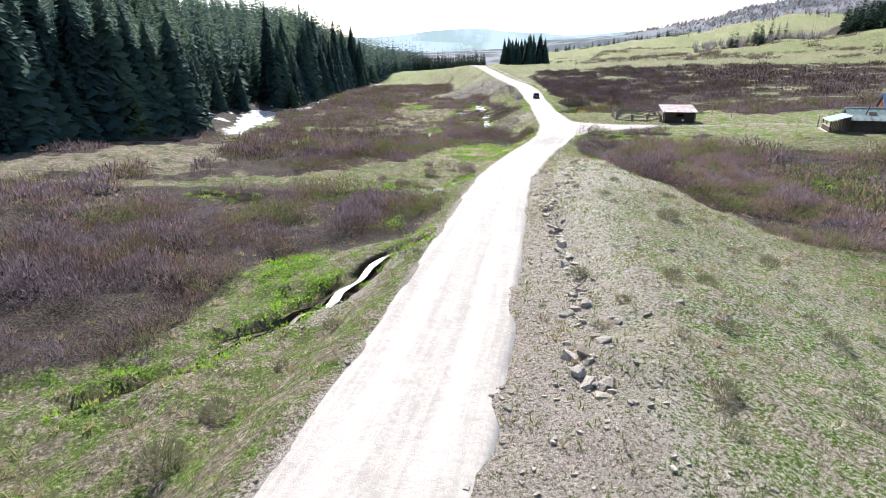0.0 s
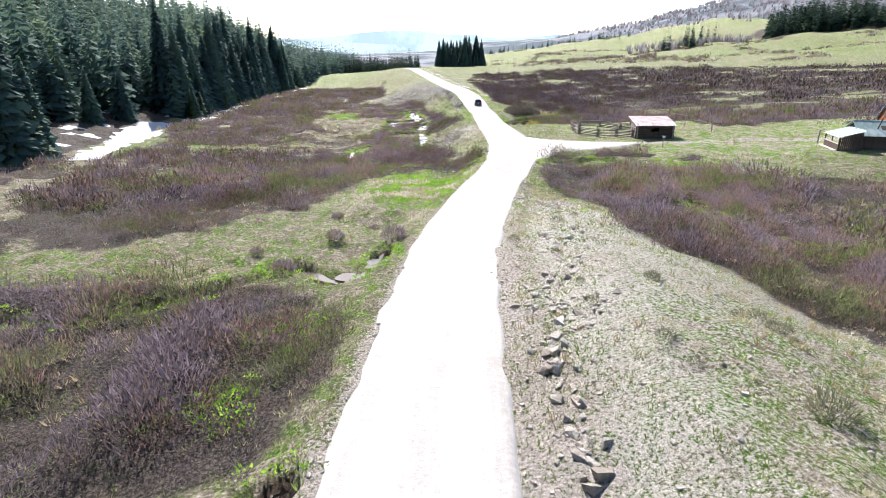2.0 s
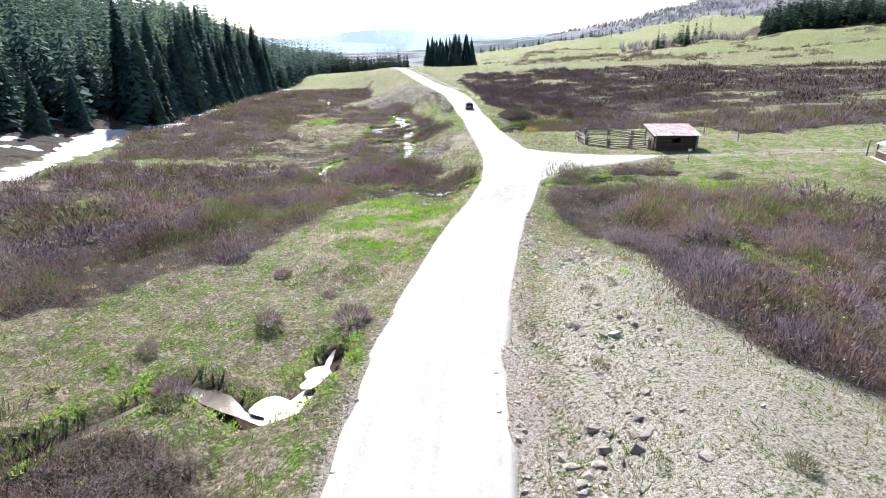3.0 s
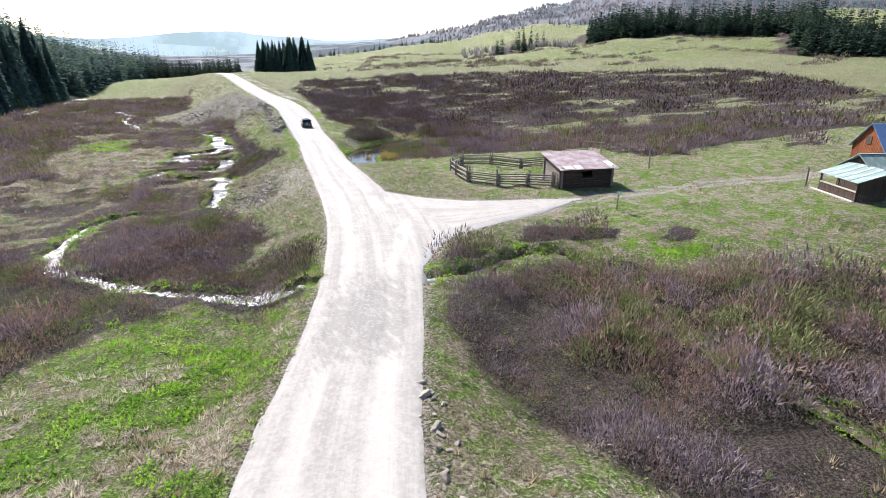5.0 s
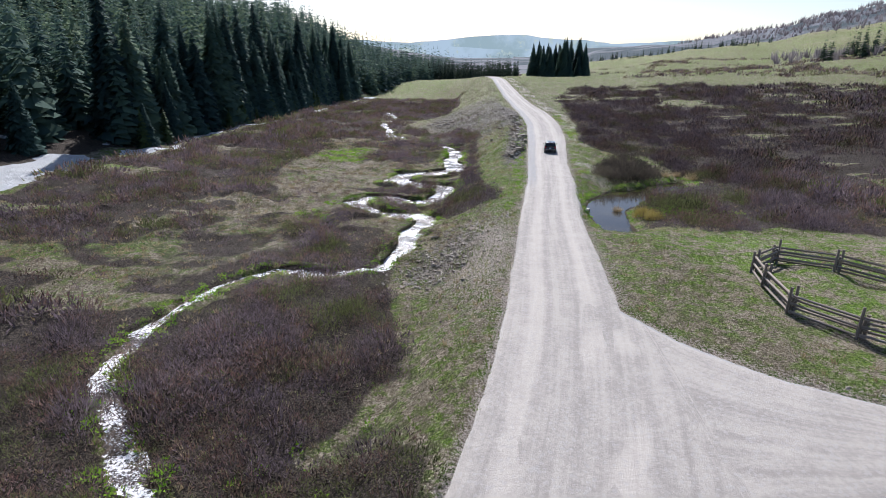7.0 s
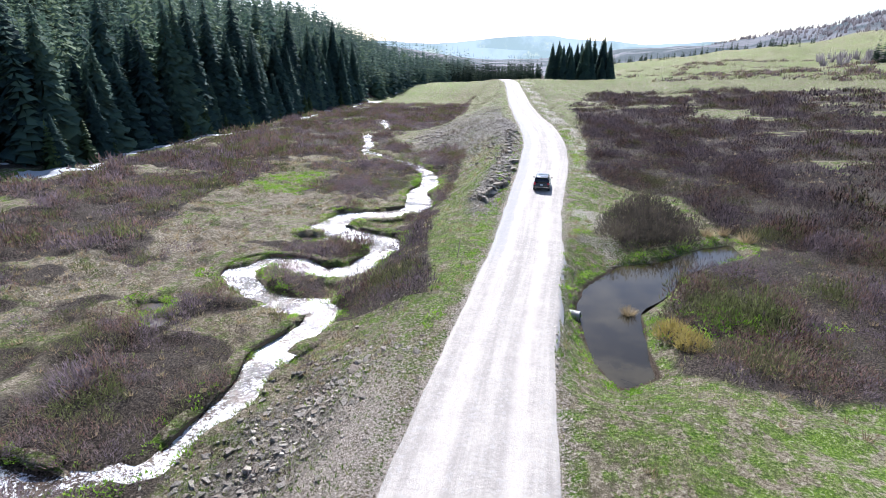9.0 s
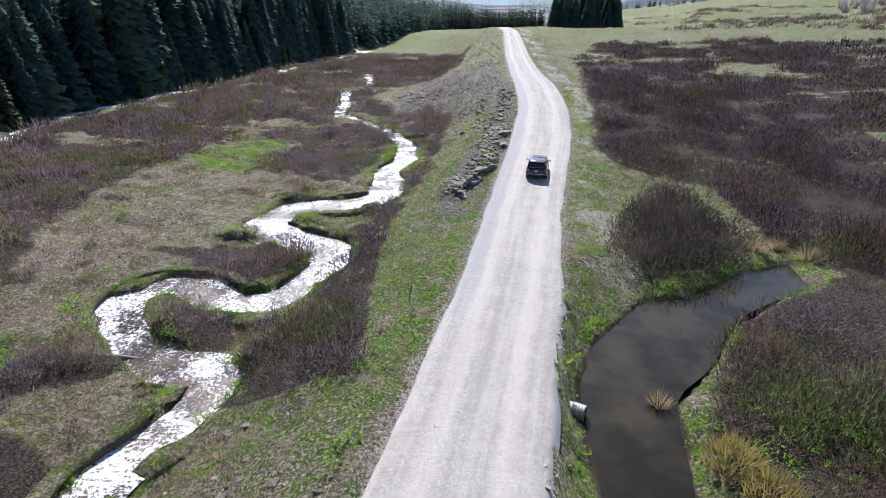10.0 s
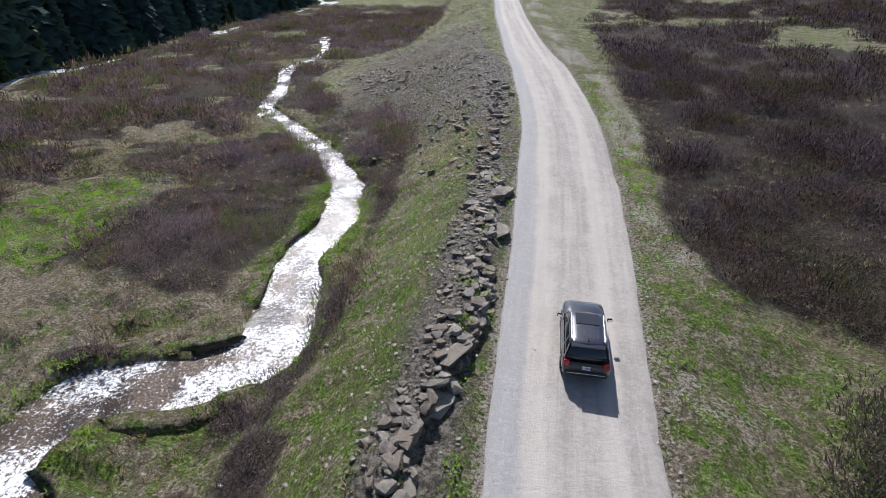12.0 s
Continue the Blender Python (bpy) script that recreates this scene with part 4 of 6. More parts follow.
def bushes(count, wide, tall, twig, width):
    """A rounded bush of short twigs that lean outwards, as triangles."""
    a, r = rng.uniform(0, 2 * np.pi, count), rng.random(count) ** 0.5
    z = rng.random(count) ** 0.8 * np.sqrt(np.clip(1 - r * r, 0.02, 1)) * tall
    p = np.stack([np.cos(a) * r * wide, np.sin(a) * r * wide, z * 0.8], -1)
    d = np.stack([np.cos(a) * r * 0.6, np.sin(a) * r * 0.6, np.full(count, 0.9)], -1) + rng.normal(0, 0.3, (count, 3))
    d /= np.linalg.norm(d, axis=1)[:, None]
    t = p + d * (twig * rng.uniform(0.6, 1.3, count))[:, None]
    b = rng.normal(0, 1, (count, 3))
    b -= d * (b * d).sum(1)[:, None]
    b *= (width * rng.uniform(0.6, 1.4, count) / np.linalg.norm(b, axis=1))[:, None]
    return np.stack([p - b, p + b, t], 1)


def stand(x, y):
    """The brush broken up into single bushes and gaps."""
    return brush(x, y) * (0.25 + 0.75 * smooth(vnoise(x, y, 3.8, 14), 0.2, 0.46))


willow_near = [bushes(104, 0.8, 1.2, 0.23, 0.021) for _ in range(8)]
willow_mid = [bushes(52, 1.2, 1.05, 0.38, 0.05) for _ in range(6)]
willow_far = [bushes(30, 2.3, 0.95, 0.6, 0.13) for _ in range(5)]
for name, clumps, area, step, lo, hi in (("willow_brush", willow_near, (-35, 75, 14, 262), 0.95, 0, 34), ("willow_brush", willow_mid, (-62, 130, 14, 430), 1.6, 34, 82), ("willow_brush", willow_far, (-60, 260, 60, 430), 3.0, 82, 400)):
    x, y = scatter(*area, step, lambda x, y: stand(x, y) * ((offroad(x, y) >= lo) | ((y > 262) & (lo == 34))) * (offroad(x, y) < hi) if lo else stand(x, y) * (offroad(x, y) < hi) * (y < 262))
    s = (0.42 + 0.8 * smooth(vnoise(x, y, 3.8, 14), 0.22, 0.78) + 0.45 * smooth(fnoise(x, y, 13, 15), 0.3, 0.7)) * rng.uniform(0.75, 1.2, x.size) * (0.6 + 0.4 * brush(x, y)) * (1 + 0.12 * (x > 22) * (x < 60) * (y < 106))
    planted(name, clumps, x, y, height(x, y), s, WILLOW, "bare purple-brown willow brush on wet ground", "brush", s * (0.75 + 0.65 * smooth(vnoise(x, y, 2.6, 16), 0.3, 0.7)),
            shade=np.clip(0.5 * rng.random(x.size) + 0.9 * (fnoise(x, y, 18, 18) - 0.25) - 0.95 * smooth(x, 34, 40) * smooth(y, 172, 190) + 0.3 * smooth(x, 24, 34) * (1 - smooth(y, 98, 106)), 0, 1))
GREY_WILLOW = twig_material("grey_willow_twigs", ((0.0, (0.03, 0.027, 0.02)), (0.4, (0.07, 0.06, 0.045)), (0.7, (0.105, 0.083, 0.07)), (1.0, (0.125, 0.125, 0.07))), 0.25)
x, y = scatter(35, 48, 170, 192, 0.72, lambda x, y: smooth(inside(x, y, BRUSH_POND), -0.2, 0.8))
planted("willow_thicket", willow_near, x, y, height(x, y), rng.uniform(0.9, 2.0, x.size), GREY_WILLOW, "tall grey-green willow thicket between road and pond", "brush")

def open_ground(x, y):
    return (1 - brush(x, y)) * (wet(x, y) > 0.4) * smooth(-on_road(x, y), 1.5, 3.5)


low_bush = [bushes(44, 0.7, 0.6, 0.22, 0.024) for _ in range(5)]
x, y = scatter(-34, 19, 108, 262, 1.25, lambda x, y: open_ground(x, y) * 0.5 * smooth(fnoise(x, y, 4.5, 64), 0.4, 0.58) * (1 - smooth(inside(x, y, [(-14.7, 213.3), (-7, 221), (-3.5, 216), (-2.8, 207), (-1.5, 202), (-8.9, 201), (-14, 208)]), -1, 1)))
planted("low_heath", low_bush, x, y, height(x, y), rng.uniform(0.35, 1.0, x.size), WILLOW, "low dark brush between tussocks in the wet vale", "brush")
x, y = scatter(-2, 40, 236, 430, 2.3, lambda x, y: 0.55 * smooth(fnoise(x, y, 9, 65), 0.4, 0.6) * (on_road(x, y) < -2) * (brush(x, y) < 0.3))
planted("low_heath", low_bush[:3], x, y, height(x, y), rng.uniform(0.5, 1.3, x.size), SAGE, "low grey-green scrub over the grassy spur", "brush")
x, y = scatter(34, 72, 108, 200, 1.5, lambda x, y: open_ground(x, y) * 0.3 * smooth(fnoise(x, y, 5, 66), 0.48, 0.62) * ((y > 146) | (x < 40)))
planted("low_heath", low_bush, x, y, height(x, y), rng.uniform(0.3, 0.8, x.size), SAGE, "low scrub and tussocks beside the brush", "brush")


def spruce(h, r, tiers, fronds, rng, wide=0.3, foot=0.03):
    """The crown of a spruce: drooping fronds in uneven whorls, one ragged triangle each."""
    out = []
    lean = rng.uniform(0, 2 * np.pi)
    for i in range(tiers):
        f = max(0.0, (i + rng.uniform(-0.3, 0.3)) / tiers)
        z = h * (foot + (0.98 - foot) * f)
        reach = r * (1 - 0.97 * f) ** 0.85 * rng.uniform(0.82, 1.1)
        n = max(4, int(fronds * (0.4 + 0.6 * (1 - f))))
        a = rng.uniform(0, 2 * np.pi) + np.arange(n) * 2 * np.pi / n + rng.uniform(-0.3, 0.3, n)
        ln = reach * rng.uniform(0.6, 1.15, n) * (1 + 0.12 * np.cos(a - lean)) + 0.12
        d, s = np.stack([np.cos(a), np.sin(a), 0 * a], -1), np.stack([-np.sin(a), np.cos(a), 0 * a], -1)
        up = np.array([0, 0, 1.0])
        w = (ln * rng.uniform(0.6, 1.1, n) * wide + 0.1)[:, None]
        o = d * (0.12 * ln)[:, None] + up * (z + 0.08 * ln)[:, None]
        one = d * ln[:, None] + s * w * 0.55 + up * (z - ln * rng.uniform(0.2, 0.55, n))[:, None]
        two = d * (ln * rng.uniform(0.6, 0.95, n))[:, None] - s * w + up * (z - ln * rng.uniform(0.2, 0.6, n))[:, None]
        out.append(np.stack([o, one, two], 1))
    out.append(np.array([[[0.12, 0, h * 0.92], [-0.12, 0.05, h * 0.92], [0, 0, h * 1.04]]]))
    return np.concatenate(out)


def spruce_tree(h, r, seed):
    """A whole tree to copy: trunk and crown."""
    g = np.random.default_rng(seed)
    tree = thing("spruce_tree", "tall dark green spruce at the forest edge", "tree", "spruces at the forest edge")
    bm = tube(bmesh.new(), (0, 0, -0.6), (0, 0, h * 0.95), 0.24, 0.03, 7)
    part("trunk", bm, BARK, tree)
    c = spruce(h, r, 88, 25, g, 0.22).reshape(-1, 3)
    ob = new("crown", mesh_np("crown", c, np.arange(len(c)).reshape(-1, 3), NEEDLES, attrs={"tone": np.full(len(c), 0.6)}))
    ob.parent = tree
    return tree


forms = [spruce_tree(h, r, 100 + i) for i, (h, r) in enumerate([(21, 4.5), (24, 4.8), (18, 4.2), (12, 3.1), (26, 4.4)])]
first = []
for i in range(150):
    y = 79 + i * 2.4 + rng.uniform(-1, 1)
    x = np.interp(y, HILL_Y, HILL_X) - abs(rng.normal(0, 4.5)) - (1.5 if i % 3 else -1.0)
    first.append((x, y))
used = set()
first = [(x, y) for x, y in first if not (130 < y < 216 and x > -68)]
for i, (x, y) in enumerate(first):
    k = int(rng.integers(0, 5))
    s = rng.uniform(0.6, 1.42) * (1 + 0.15 * float(smooth(y, 240, 330)))
    m = pose(x, y, float(height(x, y)), rng.uniform(-2, 2), rng.uniform(-2, 2), rng.uniform(0, 360)) @ Matrix.Scale(s, 4)
    if k not in used:
        used.add(k)
        forms[k].matrix_basis = m
    else:
        t = copy_thing(forms[k], Matrix.Identity(4))
        t.matrix_basis = m

wood_mid = [spruce(h, r, 26, 12, np.random.default_rng(200 + i), 0.42) for i, (h, r) in enumerate([(21, 4.4), (25, 4.7), (17, 4.0), (23, 3.8)])]
wood_far = [spruce(h, r, 13, 8, np.random.default_rng(300 + i), 0.6) for i, (h, r) in enumerate([(20, 3.6), (24, 3.9), (17, 3.4)])]


def up_slope(x, y):
    return np.interp(y, HILL_Y, HILL_X) - x


def deep_wood(x, y, lo, hi):
    """Whether the forest stands at a place, between two distances from its edge."""
    glade = (y > 126) & (y < 216) & (x > -74) | (line_dist(x, y, DRIFT) < 6)
    return (up_slope(x, y) > lo) * (up_slope(x, y) < hi) * np.where(glade, 0, 0.94)


x, y = scatter(-125, -38, 60, 480, 6.2, lambda x, y: deep_wood(x, y, 5, 48))
planted("spruce_forest", wood_mid, x, y, height(x, y), rng.uniform(0.6, 1.45, x.size) * (1 + 0.25 * smooth(y, 240, 340)), NEEDLES, "dense dark spruce forest on the hillside", "forest")
x, y = scatter(-240, -80, 60, 480, 5.6, lambda x, y: deep_wood(x, y, 48, 170))
planted("spruce_forest", wood_far, x, y, height(x, y), rng.uniform(0.7, 1.25, x.size), NEEDLES, "dense dark spruce forest high on the hillside", "forest")
x, y = scatter(-210, 30, 480, 860, 6.8, lambda x, y: deep_wood(x, y, 0, 150))
planted("spruce_forest", wood_far, x, y, height(x, y), rng.uniform(0.9, 1.6, x.size), NEEDLES, "dense dark spruce forest running down the valley", "forest")

x, y = scatter(44, 88, 436, 478, 3.9, lambda x, y: ((x - 66) ** 2 / 330 + (y - 456) ** 2 / 240 < 1) * 0.9)
clump_forms = [forms[1], forms[2], forms[0]]
for i in range(x.size):
    t = copy_thing(clump_forms[i % 3], Matrix.Identity(4))
    tagged(t, "dark spruce in a clump on the open rise", "tree", "spruce clump on the rise")
    t.matrix_basis = pose(x[i], y[i], float(height(x[i], y[i])), 0, 0, rng.uniform(0, 360)) @ Matrix.Scale(rng.uniform(0.35, 1.05), 4)


def sector(az0, az1, r0, r1, count):
    """Places by chance in a sector round the middle of the valley."""
    a, r = np.radians(rng.uniform(az0, az1, count)), np.sqrt(rng.uniform(r0 ** 2, r1 ** 2, count))
    return 15 + r * np.sin(a), 75 + r * np.cos(a)


def wood(name, clumps, x, y, lo, hi, material, label):
    planted(name, clumps, x, y, height(x, y) - 0.3, rng.uniform(lo, hi, x.size), material, label, "forest")


x, y = sector(37, 56, 545, 640, 640)
wood("spruce_forest", wood_far, x, y, 0.8, 1.45, DARK_NEEDLES, "belt of dark spruces along the far slope")
x, y = sector(54, 75, 400, 565, 700)
wood("spruce_forest", wood_far, x, y, 0.7, 1.25, DARK_NEEDLES, "dark spruce wood on the side of the slope")
x, y = sector(-7, 3.6, 640, 780, 420)
wood("spruce_forest", wood_far, x, y, 0.7, 1.15, DARK_NEEDLES, "dark spruce wood on a low spur in the valley")
x, y = sector(9, 25, 820, 900, 110)
wood("spruce_forest", wood_far, x, y, 0.35, 0.65, DARK_NEEDLES, "scattered spruces along the skyline")
x, y = sector(8.3, 9.8, 420, 450, 9)
wood("spruce_forest", wood_far, x, y, 0.55, 0.85, DARK_NEEDLES, "small group of spruces beside the rise")
aspen = [tufts(16, 2.2, 9, 1.4, 0.4, 0.9) for _ in range(4)]
x, y = sector(9, 80, 600, 1250, 4800)
far_r, far_az = np.hypot(x - 15, y - 75), np.degrees(np.arctan2(x - 15, y - 75))
keep = far_r > np.interp(far_az, [8, 15, 25, 32, 40, 60, 90], [1500, 1300, 950, 820, 700, 690, 600]) + 160 * (fnoise(x, y, 110, 71) - 0.5) - 10
wood("aspen_wood", aspen, x[keep], y[keep], 0.7, 1.2, ASPEN, "bare grey aspen woods on the upper slopes")
x, y = sector(25, 36, 520, 600, 90)
wood("aspen_wood", aspen, x, y, 0.8, 1.2, ASPEN, "grove of bare aspens on the green slope")
x, y = sector(28, 33, 530, 570, 22)
wood("spruce_forest", wood_far, x, y, 0.7, 1.0, DARK_NEEDLES, "few spruces among bare aspens")
young = [spruce(7, 1.7, 22, 12, np.random.default_rng(400 + i), 0.35) for i in range(4)]
FRESH = twig_material("young_spruce_needles", ((0.0, (0.04, 0.065, 0.025)), (0.6, (0.085, 0.12, 0.04)), (1.0, (0.13, 0.165, 0.06))), 0.3, 0.12)
for i in range(62):
    y = 84 + i * 5.4 + rng.uniform(-3, 3)
    x = np.interp(y, HILL_Y, HILL_X) + rng.uniform(-2.0, 2.6)
    if 124 < y < 212:
        continue
    c = young[i % 4].reshape(-1, 3) * rng.uniform(0.4, 1.5)
    me = mesh_np("crown", c, np.arange(len(c)).reshape(-1, 3), FRESH)
    t = thing("young_spruce", "young light green spruce before the forest", "tree", "young spruces at the forest edge", pose(x, y, float(height(x, y)), 0, 0, rng.uniform(0, 360)))
    ob = new("crown", me)
    ob.parent = t
    part("trunk", tube(bmesh.new(), (0, 0, -0.4), (0, 0, 4 * 0.8), 0.08, 0.02, 6), BARK, t)
# hedges of low brush along the green slope
hedge = [bushes(20, 2.4, 2.0, 1.2, 0.22) for _ in range(3)]
x, y = sector(10, 75, 330, 640, 7600)
r, az = np.hypot(x - 15, y - 75), np.degrees(np.arctan2(x - 15, y - 75))
keep = (np.abs(vnoise(x, y, 60, 72) - 0.5) < 0.05) | (vnoise(x, y, 26, 73) > 0.83)
planted("hillside_brush", hedge, x[keep], y[keep], height(x[keep], y[keep]), rng.uniform(0.5, 1.2, keep.sum()), WILLOW, "lines of low brush across the green slope", "brush")

# ---- log shed and corral ----
def log_mesh(r, sides=9, coat=None):
    """A unit log along x, one metre long, slightly tapered and crooked."""
    bm = bmesh.new()
    bmesh.ops.create_cone(bm, cap_ends=True, segments=sides, radius1=r, radius2=r * 0.88, depth=1.0, matrix=Matrix.Rotation(radians(90), 4, "Y"))
    for v in bm.verts:
        v.co.y += random.uniform(-0.1, 0.1) * r
        v.co.z += random.uniform(-0.1, 0.1) * r
    me = bpy.data.meshes.new("log")
    bm.to_mesh(me)
    bm.free()
    me.materials.append(coat or LOGS)
    return me


def between(a, b):
    """The pose that lays a unit log between two places."""
    a, b = Vector(a), Vector(b)
    d = b - a
    return Matrix.Translation((a + b) / 2) @ d.to_track_quat("X", "Z").to_matrix().to_4x4() @ Matrix.Diagonal((d.length, 1, 1, 1))


WALL_LOG, SHADED_LOG, RAIL, POST = log_mesh(0.13), log_mesh(0.13, 9, DARKWOOD), log_mesh(0.085, 7), log_mesh(0.1, 8)
RUST = Mat("rusty_sheet", 0.6, 0.4)
RUST.colour(RUST.mix(RUST.step(RUST.noise(0.8, 6, 0.7), 0.38, 0.66), RUST.mix(RUST.noise(4, 5), (0.17, 0.105, 0.10), (0.32, 0.22, 0.21)), (0.40, 0.36, 0.36)))
RUST.bump(RUST.noise(3, 4), 0.2, 0.02).set(Metallic=0.25)
WHITE_SHEET = plain("bright_sheet", (0.72, 0.72, 0.70), 0.45, 0.5, 0.2)
EARTH = plain("packed_earth", (0.2, 0.15, 0.1), 0.95, 0.1)
SHED_Z = -3.85
shed = thing("log_shed", "old grey log shed with a low rusty sheet roof", "shed", at=pose(50.3, 120.2, SHED_Z, 0, 0, -11))
SW, SD, FRONT, BACK = 6.0, 4.7, 2.35, 3.05
# front wall logs are darkened in colour to stand for its shade
for i in range(12):
    z = 0.13 + i * 0.235
    for ya, wide in ((-SD / 2, FRONT), (SD / 2, BACK)):
        if z < wide - 0.1:
            if ya < 0 and 4 < i < 8:
                piece("log", SHADED_LOG, shed, between((-SW / 2 - 0.22, ya, z), (-0.6, ya, z)))
                piece("log", SHADED_LOG, shed, between((0.7, ya, z), (SW / 2 + 0.22, ya, z)))
            else:
                piece("log", SHADED_LOG if ya < 0 else WALL_LOG, shed, between((-SW / 2 - 0.22, ya, z), (SW / 2 + 0.22, ya, z)))
    zz = z + 0.117
    if zz < FRONT + 0.1:
        for xa in (-SW / 2, SW / 2):
            piece("log", WALL_LOG, shed, between((xa, -SD / 2 - 0.25, zz), (xa, SD / 2 + 0.25, zz)))
slope = math.atan2(0.85, 5.5)
for i in range(9):
    bm = bmesh.new()
    box(bm, (0.79, 6.3, 0.025), (-3.08 + i * 0.77, 0, 0))
    for k in (-0.3, -0.1, 0.1, 0.3):
        box(bm, (0.05, 6.0, 0.02), (-3.08 + i * 0.77 + k, 0, 0.02))
    part("roof_sheet", bm, RUST.m, shed, at=pose(0, 0, 2.76 + 0.006 * (i % 2), math.degrees(slope), 0, 0))
for xa, w in ((-2.3, 0.95), (-1.1, 0.8), (2.9, 0.7)):
    part("roof_patch", box(bmesh.new(), (w, 1.0 if xa < 2 else 1.9, 0.015), (xa, -2.45 if xa < 2 else -1.8, 0.05)), WHITE_SHEET, shed, "bright bare sheet metal patch", at=pose(0, 0, 2.765, math.degrees(slope), 0, 0))
for ya in (-2.3, 0, 2.3):
    part("rafter", tube(bmesh.new(), (-3.2, ya, 2.62 + ya * math.tan(slope)), (3.2, ya, 2.62 + ya * math.tan(slope)), 0.08), LOGS, shed)
part("floor", box(bmesh.new(), (5.8, 4.5, 0.1), (0, 0, 0.03)), EARTH, shed)


def land(x, y):
    return float(height(x, y))


corral = thing("corral_fence", "weathered grey split-rail corral fence beside the shed", "fence")
CORRAL = [(46.7, 119.6), (44.4, 121.3), (42.1, 124.0), (39.7, 127.0), (40.1, 131.2), (40.8, 134.4), (43.0, 136.0), (46.5, 134.1), (49.9, 132.0), (53.0, 130.8), (57.2, 131.8), (61.6, 133.4)]
for (ax, ay), (bx, by) in zip(CORRAL, CORRAL[1:]):
    za, zb = land(ax, ay), land(bx, by)
    n = Vector((by - ay, ax - bx, 0)).normalized() * 0.10
    for k in range(5):
        h = 0.22 + k * 0.27
        j = [random.uniform(-0.05, 0.05) for _ in range(2)]
        o = n * (1 if k % 2 else -1)
        ex, ey = (bx - ax) * 0.07, (by - ay) * 0.07
        piece("rail", RAIL, corral, between((ax - ex + o.x, ay - ey + o.y, za + h + j[0]), (bx + ex + o.x, by + ey + o.y, zb + h + j[1])))
for i, (ax, ay) in enumerate(CORRAL[:-1]):
    za = land(ax, ay)
    for sgn in (-1, 1):
        piece("post", POST, corral, between((ax + sgn * 0.2, ay, za - 0.3), (ax + sgn * 0.17, ay + random.uniform(-0.05, 0.05), za + random.uniform(1.5, 2.0))))
    piece("post", POST, corral, between((ax, ay + 0.3, za - 0.3), (ax, ay - 0.15, za + random.uniform(1.2, 1.4))))
gate = thing("gate_frame", "tall weathered log gate frame at the corral", "gate", at=pose(61.9, 133.5, land(61.9, 133.5)))
piece("post", POST, gate, between((-0.2, 0, -0.3), (-0.2, 0.05, 2.5)))
piece("post", POST, gate, between((2.0, -0.4, -0.3), (1.9, -0.4, 2.2)))
piece("beam", POST, gate, between((-0.6, 0.1, 2.5), (2.4, -0.45, 2.15)))


def lone_post(name, x, y, tall, label, lean=(0, 0), thick=1.0):
    ob = thing(name, label, "post", at=pose(x, y, land(x, y)))
    m = between((0, 0, -0.3), (lean[0], lean[1], tall)) @ Matrix.Diagonal((1, thick, thick, 1))
    piece("post", POST, ob, m)
    return ob


lone_post("fence_post", 63.3, 122.7, 2.7, "single grey wooden post standing in grass", (-0.1, 0.05))
sign = lone_post("sign_post", 46.7, 108.9, 1.75, "short dark post with a small white board", (0.06, 0), 0.6)
part("board", box(bmesh.new(), (0.42, 0.03, 0.34), (0.06, -0.07, 1.65), (6, 0, -20), 0.006), WHITE_SHEET, sign, "small blank white board")
lone_post("stake", 31.7, 100.5, 1.5, "thin dark stake at the edge of the brush", (0.05, 0.05), 0.5)
lone_post("stake", 23.7, 164.6, 1.55, "leaning dark stake on the road bank", (0.25, 0.3), 0.35)
lone_post("stake", 32.9, 163.3, 1.4, "leaning dark stake beside the pond", (0.35, 0.75), 0.35)

# ---- cabin, lean-to and barn ----
TEAL = Mat("faded_green_roofing", 0.55, 0.4)
TEAL.colour(TEAL.mix(TEAL.step(TEAL.noise(0.5, 5), 0.4, 0.65), TEAL.mix(TEAL.noise(5, 4), (0.14, 0.20, 0.175), (0.23, 0.30, 0.265)), (0.36, 0.40, 0.37)))
TEAL.bump(TEAL.noise(2, 4, 0.6, (8, 0.5, 1)), 0.2, 0.02)
BLUE_ROOF = Mat("bluish_metal_roof", 0.33, 0.5)
BLUE_ROOF.colour(BLUE_ROOF.mix(BLUE_ROOF.noise(0.7, 5), (0.28, 0.37, 0.55), (0.45, 0.54, 0.70))).set(Metallic=0.55)
BLUE_ROOF.bump(BLUE_ROOF.noise(1.2, 3), 0.15, 0.03)
SHADE_GLASS = plain("old_window_glass", (0.03, 0.035, 0.04), 0.1, 0.5)


def gable_wall(bm, x, y0, y1, eave, top, thick=0.12):
    v = [bm.verts.new((x, *p)) for p in ((y0, 0), (y1, 0), (y1, eave), ((y0 + y1) / 2, top), (y0, eave))]
    f = bm.faces.new(v)
    r = bmesh.ops.extrude_face_region(bm, geom=[f])
    bmesh.ops.translate(bm, vec=(thick, 0, 0), verts=[g for g in r["geom"] if isinstance(g, bmesh.types.BMVert)])
    bmesh.ops.recalc_face_normals(bm, faces=bm.faces[:])
    return bm


def board_mesh(name, size, material):
    bm = box(bmesh.new(), size, bevel=min(size) * 0.15)
    me = bpy.data.meshes.new(name)
    bm.to_mesh(me)
    bm.free()
    me.materials.append(material)
    return me


